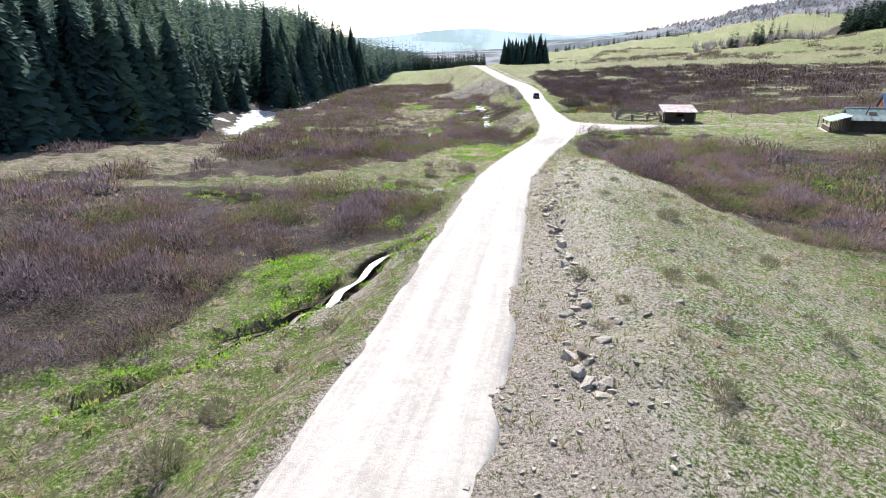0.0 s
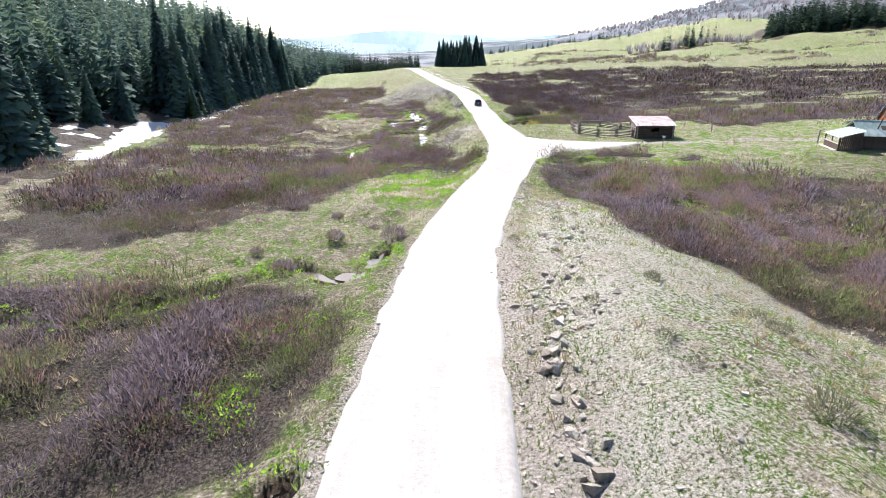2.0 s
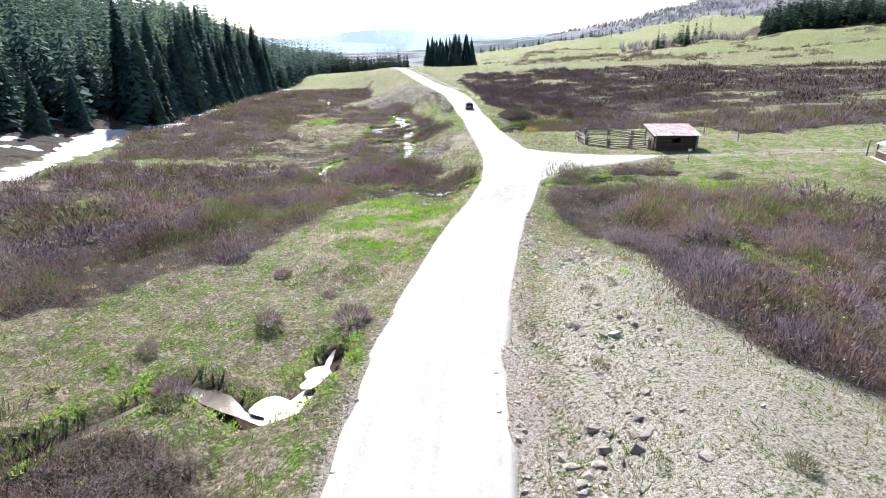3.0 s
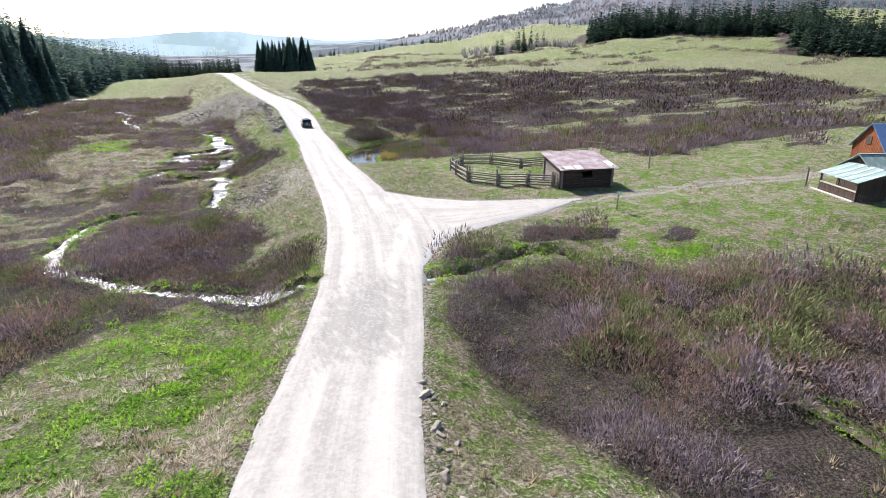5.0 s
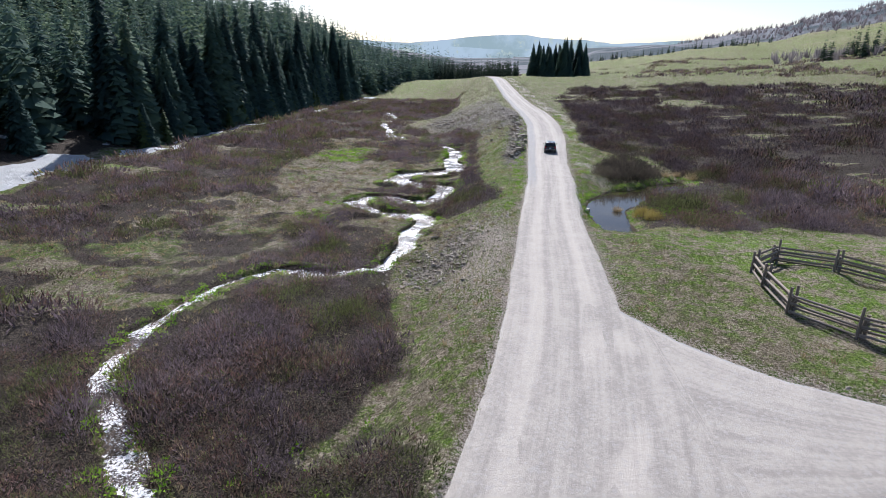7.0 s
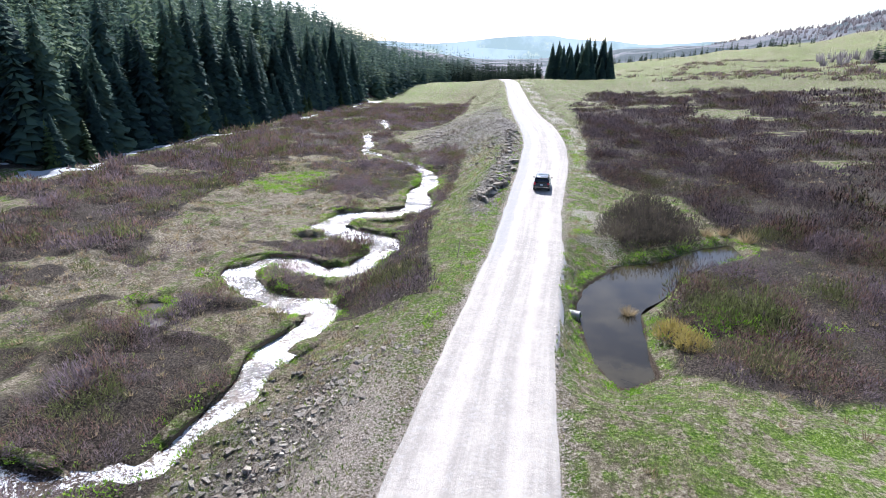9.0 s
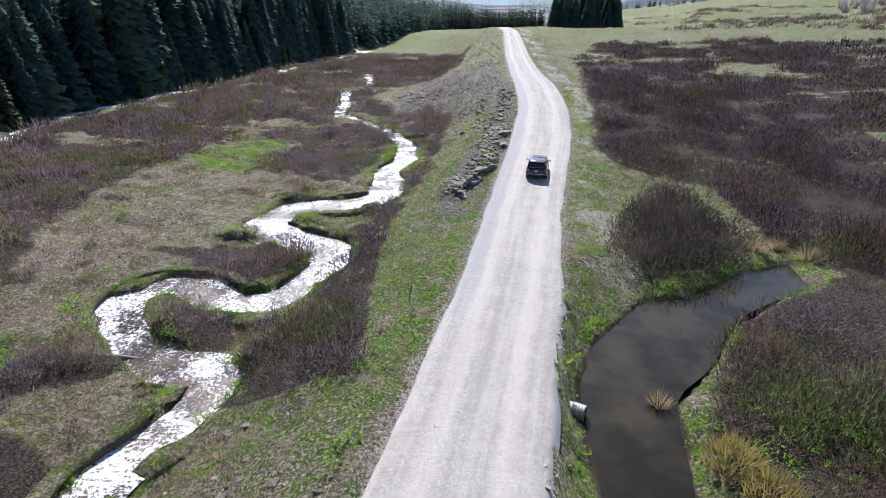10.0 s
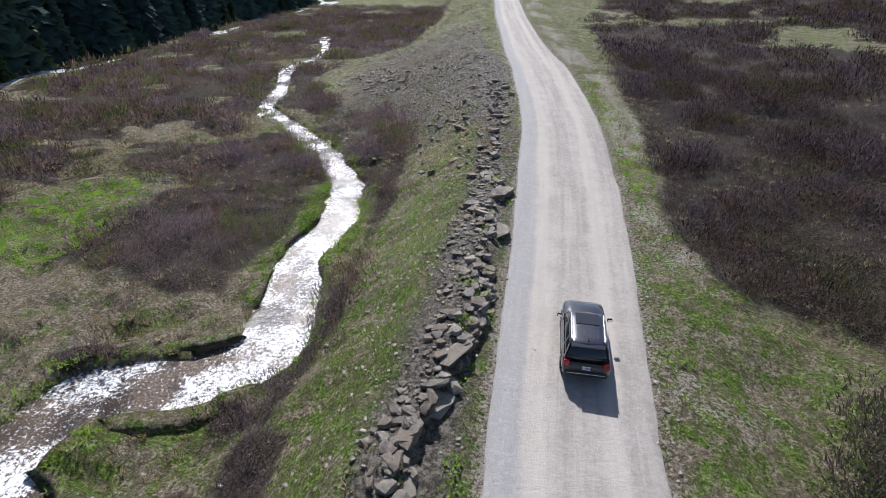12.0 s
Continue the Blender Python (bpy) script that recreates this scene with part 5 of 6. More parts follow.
def gabled_house(house, length, width, eave, top, wall_mat, roof_mat, over, board):
    """Walls clad in upright boards under a gable roof, the ridge along x."""
    for x in (0, length - 0.12):
        part("gable_wall", gable_wall(bmesh.new(), x, -width / 2, width / 2, eave, top), wall_mat, house)
    for s in (-1, 1):
        part("side_wall", box(bmesh.new(), (length - 0.24, 0.12, eave), (length / 2, s * (width / 2 - 0.06), eave / 2)), wall_mat, house)
    plank = board_mesh("plank", (0.03, 0.21, 1.0), board)
    n = int(width / 0.23)
    for i in range(n):
        y = -width / 2 + (i + 0.5) * width / n
        h = eave + (top - eave) * (1 - abs(y) / (width / 2)) - 0.05
        piece("plank", plank, house, pose(-0.02 - 0.006 * (i % 2), y, h / 2) @ Matrix.Diagonal((1, 1, h, 1)))
    n = int(length / 0.23)
    for i in range(n):
        piece("plank", plank, house, pose(0.1 + i * (length - 0.2) / n, -width / 2 - 0.02 - 0.006 * (i % 2), eave / 2, 0, 0, 90) @ Matrix.Diagonal((1, 1, eave, 1)))
    pitch = math.atan2(top - eave, width / 2)
    run = (width / 2 + over) / math.cos(pitch)
    for s in (-1, 1):
        n = max(4, int(length / 1.1))
        w = (length + 2 * over) / n
        for i in range(n):
            bm = box(bmesh.new(), (w - 0.004, run, 0.03), (0, 0, 0))
            box(bm, (0.05, run, 0.03), (-w / 2 + 0.03, 0, 0.03))
            part("roof_sheet", bm, roof_mat, house, at=pose(-over + (i + 0.5) * w, s * (width / 2 + over) / 2, top - (width / 2 + over) / 2 * math.tan(pitch) + 0.05 + 0.004 * (i % 2), -s * math.degrees(pitch), 0, 0))
    part("ridge_cap", box(bmesh.new(), (length + 2 * over, 0.26, 0.05), (length / 2, 0, top + 0.075), bevel=0.015), roof_mat, house)


barn = thing("barn", "red-brown board barn with a bluish metal gable roof", "barn", at=pose(86, 110.4, -3.25, 0, 0, -21))
gabled_house(barn, 6.6, 5.2, 2.85, 5.55, BOARDS, BLUE_ROOF.m, 0.35, BOARDS)
part("loft_door", box(bmesh.new(), (0.06, 0.9, 1.0), (-0.07, 0.2, 3.6), bevel=0.01), DARKWOOD, barn, "dark loft door")
cabin = thing("cabin", "dark board cabin with a faded green metal roof", "cabin", at=pose(75.6, 105.0, -3.75, 0, 0, -19))
gabled_house(cabin, 13.5, 5.2, 2.25, 3.95, DARKWOOD, TEAL.m, 0.45, DARKWOOD)
part("window_pane", box(bmesh.new(), (1.1, 0.05, 0.8), (4.2, -2.66, 1.35)), SHADE_GLASS, cabin, "dark window")
part("door", box(bmesh.new(), (0.9, 0.05, 1.95), (7.0, -2.67, 1.0), bevel=0.01), BOARDS, cabin, "brown plank door")
part("stovepipe", tube(bmesh.new(), (2.4, -1.6, 2.6), (2.9, -1.5, 4.6), 0.09), DARKWOOD, cabin, "leaning dark stovepipe")
part("roof_patch", box(bmesh.new(), (1.2, 0.9, 0.02), (3.6, -1.45, 3.12), (33, 0, 0)), DARKWOOD, cabin, "dark worn patch on the roof")
lean_to = thing("lean_to", "open board lean-to with a pale green sloping roof", "shed", at=pose(71.8, 104.5, -3.8, 0, 0, -21) @ Matrix.Diagonal((1, 1.12, 1, 1)))
for i in range(5):
    bm = box(bmesh.new(), (3.7, 1.07, 0.03))
    box(bm, (3.7, 0.05, 0.03), (0, -0.5, 0.03))
    part("roof_sheet", bm, TEAL.m, lean_to, at=pose(1.55, -2.1 + i * 1.06, 2.5 + 0.004 * (i % 2), 0, -17, 0))
plank = board_mesh("plank", (0.03, 0.21, 1.0), DARKWOOD)
for i in range(21):
    piece("plank", plank, lean_to, pose(-0.006 * (i % 2), -2.3 + i * 0.225, 0.5) @ Matrix.Diagonal((1, 1, 1.0, 1)))
    if i < 12:
        piece("plank", plank, lean_to, pose(0.15 + i * 0.25, -2.42, 0.95 + 0.04 * i, 0, 0, 90) @ Matrix.Diagonal((1, 1, 1.9 + 0.08 * i, 1)))
for y in (-2.35, 0, 2.35):
    part("post", box(bmesh.new(), (0.14, 0.14, 2.0), (0.05, y, 1.0), bevel=0.01), DARKWOOD, lean_to)
part("back_wall", box(bmesh.new(), (0.08, 4.8, 2.2), (3.1, 0, 1.1)), DARKWOOD, lean_to)
part("rail", box(bmesh.new(), (0.06, 4.7, 0.16), (-0.06, -0.1, 1.05), (0, 0, 0), 0.01), PALEWOOD, lean_to, "pale painted rail")
part("sill", box(bmesh.new(), (0.35, 5.6, 0.14), (-0.3, 0.2, 0.07), bevel=0.02), PALEWOOD, lean_to, "pale foundation timber")
hitch = thing("hitching_rail", "dark wooden hitching rail beside the lean-to", "rail", at=pose(73.0, 108.6, -3.8, 0, 0, -21))
piece("post", POST, hitch, between((0, 0, -0.3), (0.1, 0.15, 2.2)))
piece("rail", POST, hitch, between((0.1, 0.15, 2.15), (0.2, -1.4, 2.1)) @ Matrix.Diagonal((1, 0.6, 0.6, 1)))

# ---- culverts ----
STEEL = plain("galvanised_steel", (0.30, 0.29, 0.275), 0.6, 0.4, 0.3)


def culvert(x, y, z, yaw, radius, length, label):
    ob = thing("culvert_pipe", label, "pipe", at=pose(x, y, z, 0, 0, yaw))
    n, seg = int(length / 0.045), 24
    i, a = np.meshgrid(np.arange(n), np.arange(seg) * 2 * np.pi / seg, indexing="ij")
    v = []
    for k in (0, 0.05):
        r = radius - k + 0.022 * np.sin(i * np.pi / 1.5)
        v.append(np.stack([i * 0.045, r * np.cos(a), r * np.sin(a)], -1).reshape(-1, 3))
    g = np.arange(n * seg).reshape(n, seg)
    q = np.stack([g[:-1], np.roll(g, -1, 1)[:-1], np.roll(g, -1, 1)[1:], g[1:]], -1).reshape(-1, 4)
    rim = np.stack([g[-1], np.roll(g[-1], -1), np.roll(g[-1], -1) + n * seg, g[-1] + n * seg], -1)
    rim0 = np.stack([g[0], np.roll(g[0], -1), np.roll(g[0], -1) + n * seg, g[0] + n * seg], -1)
    me = mesh_np("pipe", np.concatenate(v), np.concatenate([q, q[:, ::-1] + n * seg, rim, rim0]), STEEL, True)
    pipe = new("pipe", me)
    pipe.parent = ob
    return ob


culvert(19.6, 101.2, -4.8, 143, 0.46, 4.7, "corrugated steel culvert pipe under the gravel road")
culvert(23.0, 101.6, -4.75, -5, 0.42, 2.1, "corrugated steel culvert mouth beside the brush")
culvert(31.9, 158.6, -6.35, -20, 0.36, 1.25, "corrugated steel culvert mouth at the pond")

# ---- car ----
PAINT = Mat("black_blue_car_paint", 0.22, 0.5)
PAINT.colour(PAINT.mix(PAINT.noise(2, 4), (0.010, 0.012, 0.02), (0.02, 0.023, 0.035))).set(Metallic=0.1, Coat_Weight=0.5)
DUST_PAINT = Mat("dusty_dark_paint", 0.45, 0.4)
DUST_PAINT.colour(DUST_PAINT.mix(DUST_PAINT.noise(3, 5), (0.018, 0.018, 0.021), (0.055, 0.05, 0.047)))
GLASS = plain("tinted_glass", (0.012, 0.014, 0.018), 0.05, 0.6)
CHROME = plain("chrome", (0.75, 0.75, 0.76), 0.16, 0.5, 1.0)
RUBBER = plain("tyre_rubber", (0.03, 0.029, 0.028), 0.85, 0.2)
RIM_STEEL = plain("wheel_alloy", (0.42, 0.42, 0.43), 0.3, 0.5, 0.8)
RED_LAMP = plain("red_lamp_glass", (0.45, 0.015, 0.02), 0.15, 0.6)
BLACK_TRIM = plain("black_plastic", (0.02, 0.02, 0.021), 0.6, 0.3)
PLATE = plain("plate_white", (0.7, 0.7, 0.68), 0.4, 0.4)
GREY_INK = plain("grey_ink", (0.15, 0.15, 0.2), 0.6, 0.3)


def loft(bm, rings, close=True):
    """A skin over rings of equal point counts."""
    rows = [[bm.verts.new(p) for p in r] for r in rings]
    for a, b in zip(rows, rows[1:]):
        for i in range(len(a) - (0 if close else 1)):
            j = (i + 1) % len(a)
            bm.faces.new((a[i], a[j], b[j], b[i]))
    if close:
        bm.faces.new(rows[0][::-1])
        bm.faces.new(rows[-1])
    bmesh.ops.recalc_face_normals(bm, faces=bm.faces[:])
    return bm


def car_ring(y, hw, zb, zt, crown=0.03):
    half = [(hw * 0.86, zb), (hw * 0.97, zb + 0.09), (hw, zb + 0.28), (hw * 0.995, (zb + zt) / 2 + 0.08), (hw * 0.965, zt - 0.1), (hw * 0.90, zt - 0.015), (hw * 0.55, zt + crown)]
    return [(x, y, z) for x, z in half] + [(-x, y, z) for x, z in half[::-1]]


CAR_X, CAR_Y = 31.9, 191.2
suv = thing("suv", "black five-door sport utility car on the gravel road", "car", at=pose(CAR_X, CAR_Y, road_z(CAR_Y) + 0.02, 0, 0, -5.5))
bm = loft(bmesh.new(), [car_ring(y, hw, zb, zt, cr) for y, hw, zb, zt, cr in (
    (-2.42, 0.80, 0.48, 0.86, 0.0), (-2.37, 0.90, 0.40, 0.98, 0.0), (-2.26, 0.955, 0.34, 1.06, 0.0), (-1.9, 0.98, 0.30, 1.10, 0.0), (-1.0, 0.985, 0.28, 1.09, 0.0),
    (0.2, 0.985, 0.28, 1.07, 0.0), (1.05, 0.985, 0.28, 1.06, 0.03), (1.5, 0.975, 0.29, 1.05, 0.05), (2.0, 0.95, 0.31, 0.99, 0.05), (2.28, 0.89, 0.36, 0.90, 0.04), (2.40, 0.78, 0.42, 0.80, 0.02))])
body = part("body", bm, PAINT.m, suv, flat=False)


def cab_ring(z, y0, y1, hw, rnd=0.16):
    return [(hw, y0 + rnd, z), (hw, y1 - rnd, z), (hw * 0.86, y1 - 0.02, z), (0, y1 + 0.05, z), (-hw * 0.86, y1 - 0.02, z), (-hw, y1 - rnd, z), (-hw, y0 + rnd, z), (-hw * 0.88, y0 + 0.02, z), (0, y0 - 0.03, z), (hw * 0.88, y0 + 0.02, z)]


bm = loft(bmesh.new(), [cab_ring(1.04, -2.30, 1.18, 0.90), cab_ring(1.30, -2.20, 0.82, 0.85), cab_ring(1.58, -2.02, 0.44, 0.755), cab_ring(1.66, -1.97, 0.32, 0.72)])
part("window_glass", bm, GLASS, suv, "dark tinted windows all round", flat=False)
bm = loft(bmesh.new(), [cab_ring(1.645, -2.02, 0.36, 0.745), cab_ring(1.70, -2.00, 0.30, 0.72), cab_ring(1.745, -1.85, 0.12, 0.60, 0.25), cab_ring(1.755, -1.5, -0.2, 0.3, 0.3)])
roof = part("roof", bm, PAINT.m, suv, flat=False)
part("sunroof", box(bmesh.new(), (0.98, 0.80, 0.02), (0, -0.25, 1.757), (-1.5, 0, 0), 0.006), GLASS, roof, "dark glass sunroof")
for i in range(4):
    part("roof_rib", box(bmesh.new(), (0.05, 0.62, 0.014), (-0.42 + i * 0.28, -1.25, 1.757), (0.8, 0, 0), 0.005), PAINT.m, roof)
part("spoiler", box(bmesh.new(), (1.36, 0.24, 0.045), (0, -2.02, 1.685), (8, 0, 0), 0.018), PAINT.m, roof, "dark rear roof spoiler")
for s in (-1, 1):
    part("roof_rail", tube(tube(tube(bmesh.new(), (s * 0.66, -1.75, 1.775), (s * 0.68, 0.05, 1.785), 0.022), (s * 0.66, -1.75, 1.70), (s * 0.66, -1.7, 1.775), 0.022), (s * 0.68, 0.0, 1.70), (s * 0.68, 0.05, 1.785), 0.022), CHROME, roof, "chrome roof rail")
    for y0, y1, z0, z1, w in ((0.98, 0.36, 1.06, 1.655, 0.07), (-0.28, -0.40, 1.06, 1.655, 0.085), (-1.30, -1.36, 1.06, 1.655, 0.09), (-2.14, -1.92, 1.06, 1.655, 0.14)):
        a, b = Vector((s * 0.905, y0, z0)), Vector((s * 0.735, y1, z1))
        part("pillar", box(bmesh.new(), (0.035, w, (b - a).length), (a + b) / 2, (math.degrees(math.atan2(y0 - y1, z1 - z0)), -s * 15.5, 0), 0.008), PAINT.m, suv)
    part("belt_trim", tube(bmesh.new(), (s * 0.915, -2.05, 1.085), (s * 0.915, 0.95, 1.065), 0.014, sides=6), CHROME, suv, "chrome window trim")
    part("sill_trim", box(bmesh.new(), (0.03, 2.5, 0.10), (s * 0.985, -0.05, 0.40), bevel=0.01), BLACK_TRIM, suv)
    part("tail_lamp", box(bmesh.new(), (0.26, 0.22, 0.27), (s * 0.79, -2.27, 0.955), (-14, 0, s * 14), 0.05), RED_LAMP, suv, "red tail lamp")
    part("headlamp", box(bmesh.new(), (0.34, 0.22, 0.13), (s * 0.68, 2.27, 0.80), (0, 0, -s * 22), 0.04), CHROME, suv, "clear headlamp")
    mirror = part("mirror", box(bmesh.new(), (0.24, 0.13, 0.17), (s * 1.10, 0.72, 1.13), (0, 0, s * 8), 0.045), PAINT.m, suv)
    part("mirror_glass", box(bmesh.new(), (0.18, 0.01, 0.12), (s * 1.10, 0.648, 1.13), (0, 0, s * 8)), CHROME, mirror)
    for y in (-1.42, 1.45):
        part("wheel_arch", tube(bmesh.new(), (s * 0.75, y, 0.40), (s * 0.992, y, 0.40), 0.43, sides=24), BLACK_TRIM, suv)
        bm = bmesh.new()
        tube(bm, (s * 0.755, y, 0.37), (s * 0.998, y, 0.37), 0.37, sides=28)
        bmesh.ops.bevel(bm, geom=[e for e in bm.edges if len(e.link_faces) == 2 and any(len(f.verts) > 4 for f in e.link_faces)], offset=0.04, segments=2, affect="EDGES")
        tyre = part("tyre", bm, RUBBER, suv, flat=False)
        bm = tube(bmesh.new(), (s * 0.95, y, 0.37), (s * 1.003, y, 0.37), 0.09, sides=14)
        for k in range(5):
            a = radians(k * 72 + 15)
            tube(bm, (s * 1.0, y + 0.05 * math.cos(a), 0.37 + 0.05 * math.sin(a)), (s * 1.0, y + 0.245 * math.cos(a), 0.37 + 0.245 * math.sin(a)), 0.032, 0.026, 6)
        part("rim", bm, RIM_STEEL, tyre, "alloy wheel rim")
tailgate = part("tailgate", box(bmesh.new(), (1.30, 0.05, 0.36), (0, -2.375, 0.88), (-13, 0, 0), 0.02), DUST_PAINT.m, suv, "dusty dark tailgate")
part("number_plate", box(bmesh.new(), (0.31, 0.015, 0.155), (0, -2.425, 0.86), (-13, 0, 0), 0.004), PLATE, tailgate, "white plate with unreadable characters")
for k in range(5):
    part("plate_bar", box(bmesh.new(), (0.03, 0.006, 0.07), (-0.1 + k * 0.05, -2.435, 0.858), (-13, 0, 0)), GREY_INK, tailgate)
bumper = part("rear_bumper", box(bmesh.new(), (1.74, 0.20, 0.22), (0, -2.37, 0.56), bevel=0.06), DUST_PAINT.m, suv, "dusty rear bumper")
part("bumper_strip", box(bmesh.new(), (1.5, 0.03, 0.035), (0, -2.475, 0.60), bevel=0.01), CHROME, bumper, "chrome bumper strip")
part("front_grille", box(bmesh.new(), (1.0, 0.08, 0.24), (0, 2.40, 0.66), bevel=0.02), BLACK_TRIM, suv, "black grille")
part("rear_wiper", box(bmesh.new(), (0.42, 0.02, 0.02), (0.12, -2.27, 1.17), (-14, 12, 0)), BLACK_TRIM, suv)
part("aerial", box(bmesh.new(), (0.05, 0.14, 0.07), (0, -1.72, 1.79), (18, 0, 0), 0.012), BLACK_TRIM, roof)

# ---- rocks, stones, tufts ----
def stone_meshes(name, count, material, flat=0.6, seed=5, least=0.3):
    """A few rough convex blocks to share."""
    r = random.Random(seed)
    out = []
    for _ in range(count):
        bm = bmesh.new()
        for corner in range(8):
            x, y, z = (1 if corner & k else -1 for k in (1, 2, 4))
            bm.verts.new((x * 0.5 * r.uniform(least, 1.15), y * 0.42 * r.uniform(least, 1.15), z * 0.5 * flat * r.uniform(max(0.35, least), 1.1)))
        for _ in range(4):
            bm.verts.new((r.uniform(-0.55, 0.55), r.uniform(-0.48, 0.48), 0.5 * flat * r.choice((-1, 1)) * r.uniform(0.9, 1.15)))
        for _ in range(6 if least > 0.4 else 0):
            turn = r.uniform(0, 6.28)
            bm.verts.new((0.56 * math.cos(turn) * r.uniform(0.85, 1.1), 0.48 * math.sin(turn) * r.uniform(0.85, 1.1), 0.5 * flat * r.uniform(-0.9, 0.9)))
        bmesh.ops.convex_hull(bm, input=bm.verts[:])
        bmesh.ops.delete(bm, geom=[v for v in bm.verts if not v.link_faces], context="VERTS")
        me = bpy.data.meshes.new(name)
        bm.to_mesh(me)
        bm.free()
        me.materials.append(material)
        out.append(me)
    return out


FLAGS = stone_meshes("rock", 14, ROCK, 0.36, 21, 0.42)
SLABS, BLOCKS = stone_meshes("rock", 9, ROCK, 0.4), stone_meshes("rock", 8, RUBBLE, 0.7, 9)


def rocks_along(parent, meshes, line, count, spread, lo, hi, sink=0.3, tilt=25, lift=0.0):
    c = curve(line, 0.4)
    for _ in range(count):
        p = c[int(rng.integers(0, len(c)))]
        x, y = p[0] + rng.normal(0, spread), p[1] + rng.normal(0, spread * 0.7)
        s = lo + (hi - lo) * rng.random() ** 2.2
        piece("rock", meshes[int(rng.integers(0, len(meshes)))], parent, pose(x, y, land(x, y) + s * (0.3 - sink) + lift * rng.random(), rng.uniform(-tilt, tilt), rng.uniform(-tilt, tilt), rng.uniform(0, 360)) @ Matrix.Diagonal((s * rng.uniform(0.8, 1.5), s * rng.uniform(0.7, 1.1), s, 1)))


def ledge_wall(parent, y0, y1, high):
    """Stacked slabs along the steep side of the ledge, facing the road."""
    line = curve(LEDGE_R, 0.6)
    for k in range(high):
        for (x, y), (dx, dy) in zip(line, np.gradient(line, axis=0)):
            if not y0 < y < y1 or rng.random() < 0.12 + 0.1 * k:
                continue
            long, deep, thick = rng.uniform(0.5, 1.05), rng.uniform(0.4, 0.75), rng.uniform(0.18, 0.3)
            x1, y1s = x - 0.12 - 0.07 * k + rng.normal(0, 0.1), y + rng.normal(0, 0.12)
            piece("rock", FLAGS[int(rng.integers(0, len(FLAGS)))], parent, pose(x1, y1s, land(x + 0.5, y) + 0.06 + 0.21 * k, rng.normal(0, 9), rng.normal(4, 10), math.degrees(math.atan2(dy, dx)) + rng.normal(0, 24)) @ Matrix.Diagonal((long * rng.uniform(0.7, 1.3), deep, thick / 0.3, 1)))


def ledge_top(parent, y0, y1, count, lo, hi):
    """Loose flat slabs over the top of the ledge, larger ones near its edge."""
    for _ in range(count):
        y = rng.uniform(y0, y1)
        u = rng.random() ** 0.8
        xr, xl = np.interp(y, [p[1] for p in LEDGE_R], [p[0] for p in LEDGE_R]), np.interp(y, [p[1] for p in LEDGE_L], [p[0] for p in LEDGE_L])
        x = xl + (xr - 0.3 - xl) * u + rng.normal(0, 0.12)
        s = lo + (hi - lo) * rng.random() ** 2.4 * (0.5 + 0.5 * u)
        piece("rock", FLAGS[int(rng.integers(0, len(FLAGS)))], parent, pose(x, y, land(x, y) + 0.12 * s, rng.normal(0, 9), rng.normal(4, 10), rng.normal(70, 40)) @ Matrix.Diagonal((s * rng.uniform(0.9, 1.6), s * rng.uniform(0.7, 1.1), s * rng.uniform(0.7, 1.4), 1)))


ledge = thing("rock_outcrop", "broken grey rock ledge on the bank beside the road", "rock")
ledge_wall(ledge, 182, 198, 4)
ledge_top(ledge, 182, 198, 150, 0.16, 0.8)
for x, y, size, turn in ((26.3, 189.4, (2.2, 0.8, 1.2), 62), (25.0, 185.2, (1.5, 0.9, 1.1), 80), (25.9, 187.2, (1.7, 1.0, 0.9), 68), (27.2, 192.3, (1.3, 0.9, 1.0), 75)):
    piece("rock", FLAGS[int(x * 10) % 10], ledge, pose(x, y, land(x, y) + 0.16, 3, 4, turn) @ Matrix.Diagonal((*size, 1)))
ledge_far = thing("rock_outcrop", "broken grey rocks on the bank beyond the ledge", "rock")
for x, y, size, turn in ((28.3, 207.6, (2.4, 1.5, 2.0), 70), (28.2, 202.0, (2.3, 1.3, 0.5), 84), (26.3, 205.4, (1.2, 0.9, 1.2), 40)):
    piece("rock", FLAGS[int(x * 10) % 10], ledge_far, pose(x, y, land(x, y) + 0.2, -3, 5, turn) @ Matrix.Diagonal((*size, 1)))
ledge_top(ledge_far, 198, 213, 120, 0.2, 0.8)
rocks_along(ledge_far, SLABS, [(26.6, 203), (27.2, 210), (27.2, 217), (27.8, 227), (28.0, 240)], 160, 0.7, 0.22, 0.8, 0.25, 18, 0.25)
hill_rocks = thing("rock_outcrop", "patch of dark broken rock on the grassy spur", "rock")
rocks_along(hill_rocks, SLABS, [(3, 262), (5, 270), (9, 262), (12, 252), (14, 258)], 170, 2.2, 0.3, 1.0)
rocks_along(hill_rocks, SLABS, [(24, 214), (24.5, 222), (24, 231), (25, 240)], 120, 1.5, 0.25, 0.9)
pile = thing("rubble_slope", "rubble of dark broken stones on the road bank", "rock")
rocks_along(pile, SLABS, [(14.5, 137), (16, 142), (18, 146), (20, 150)], 290, 1.5, 0.18, 0.55)
rocks_along(pile, BLOCKS, [(15, 138), (17, 143), (19.5, 148)], 120, 1.6, 0.14, 0.4)
rocks_along(pile, SLABS, [(16.5, 150.5), (18.5, 152.5)], 40, 0.9, 0.22, 0.5)
row = thing("stone_row", "row of pale broken stones along the gravel bank", "rock")
rocks_along(row, BLOCKS, [(5.6, 16), (5.9, 20), (6.6, 25), (7.9, 35), (8.6, 41), (9.5, 48)], 150, 0.35, 0.16, 0.7, 0.3)
mound_rocks = thing("stone_scatter", "pale and dark stones scattered over a bare bank", "rock")
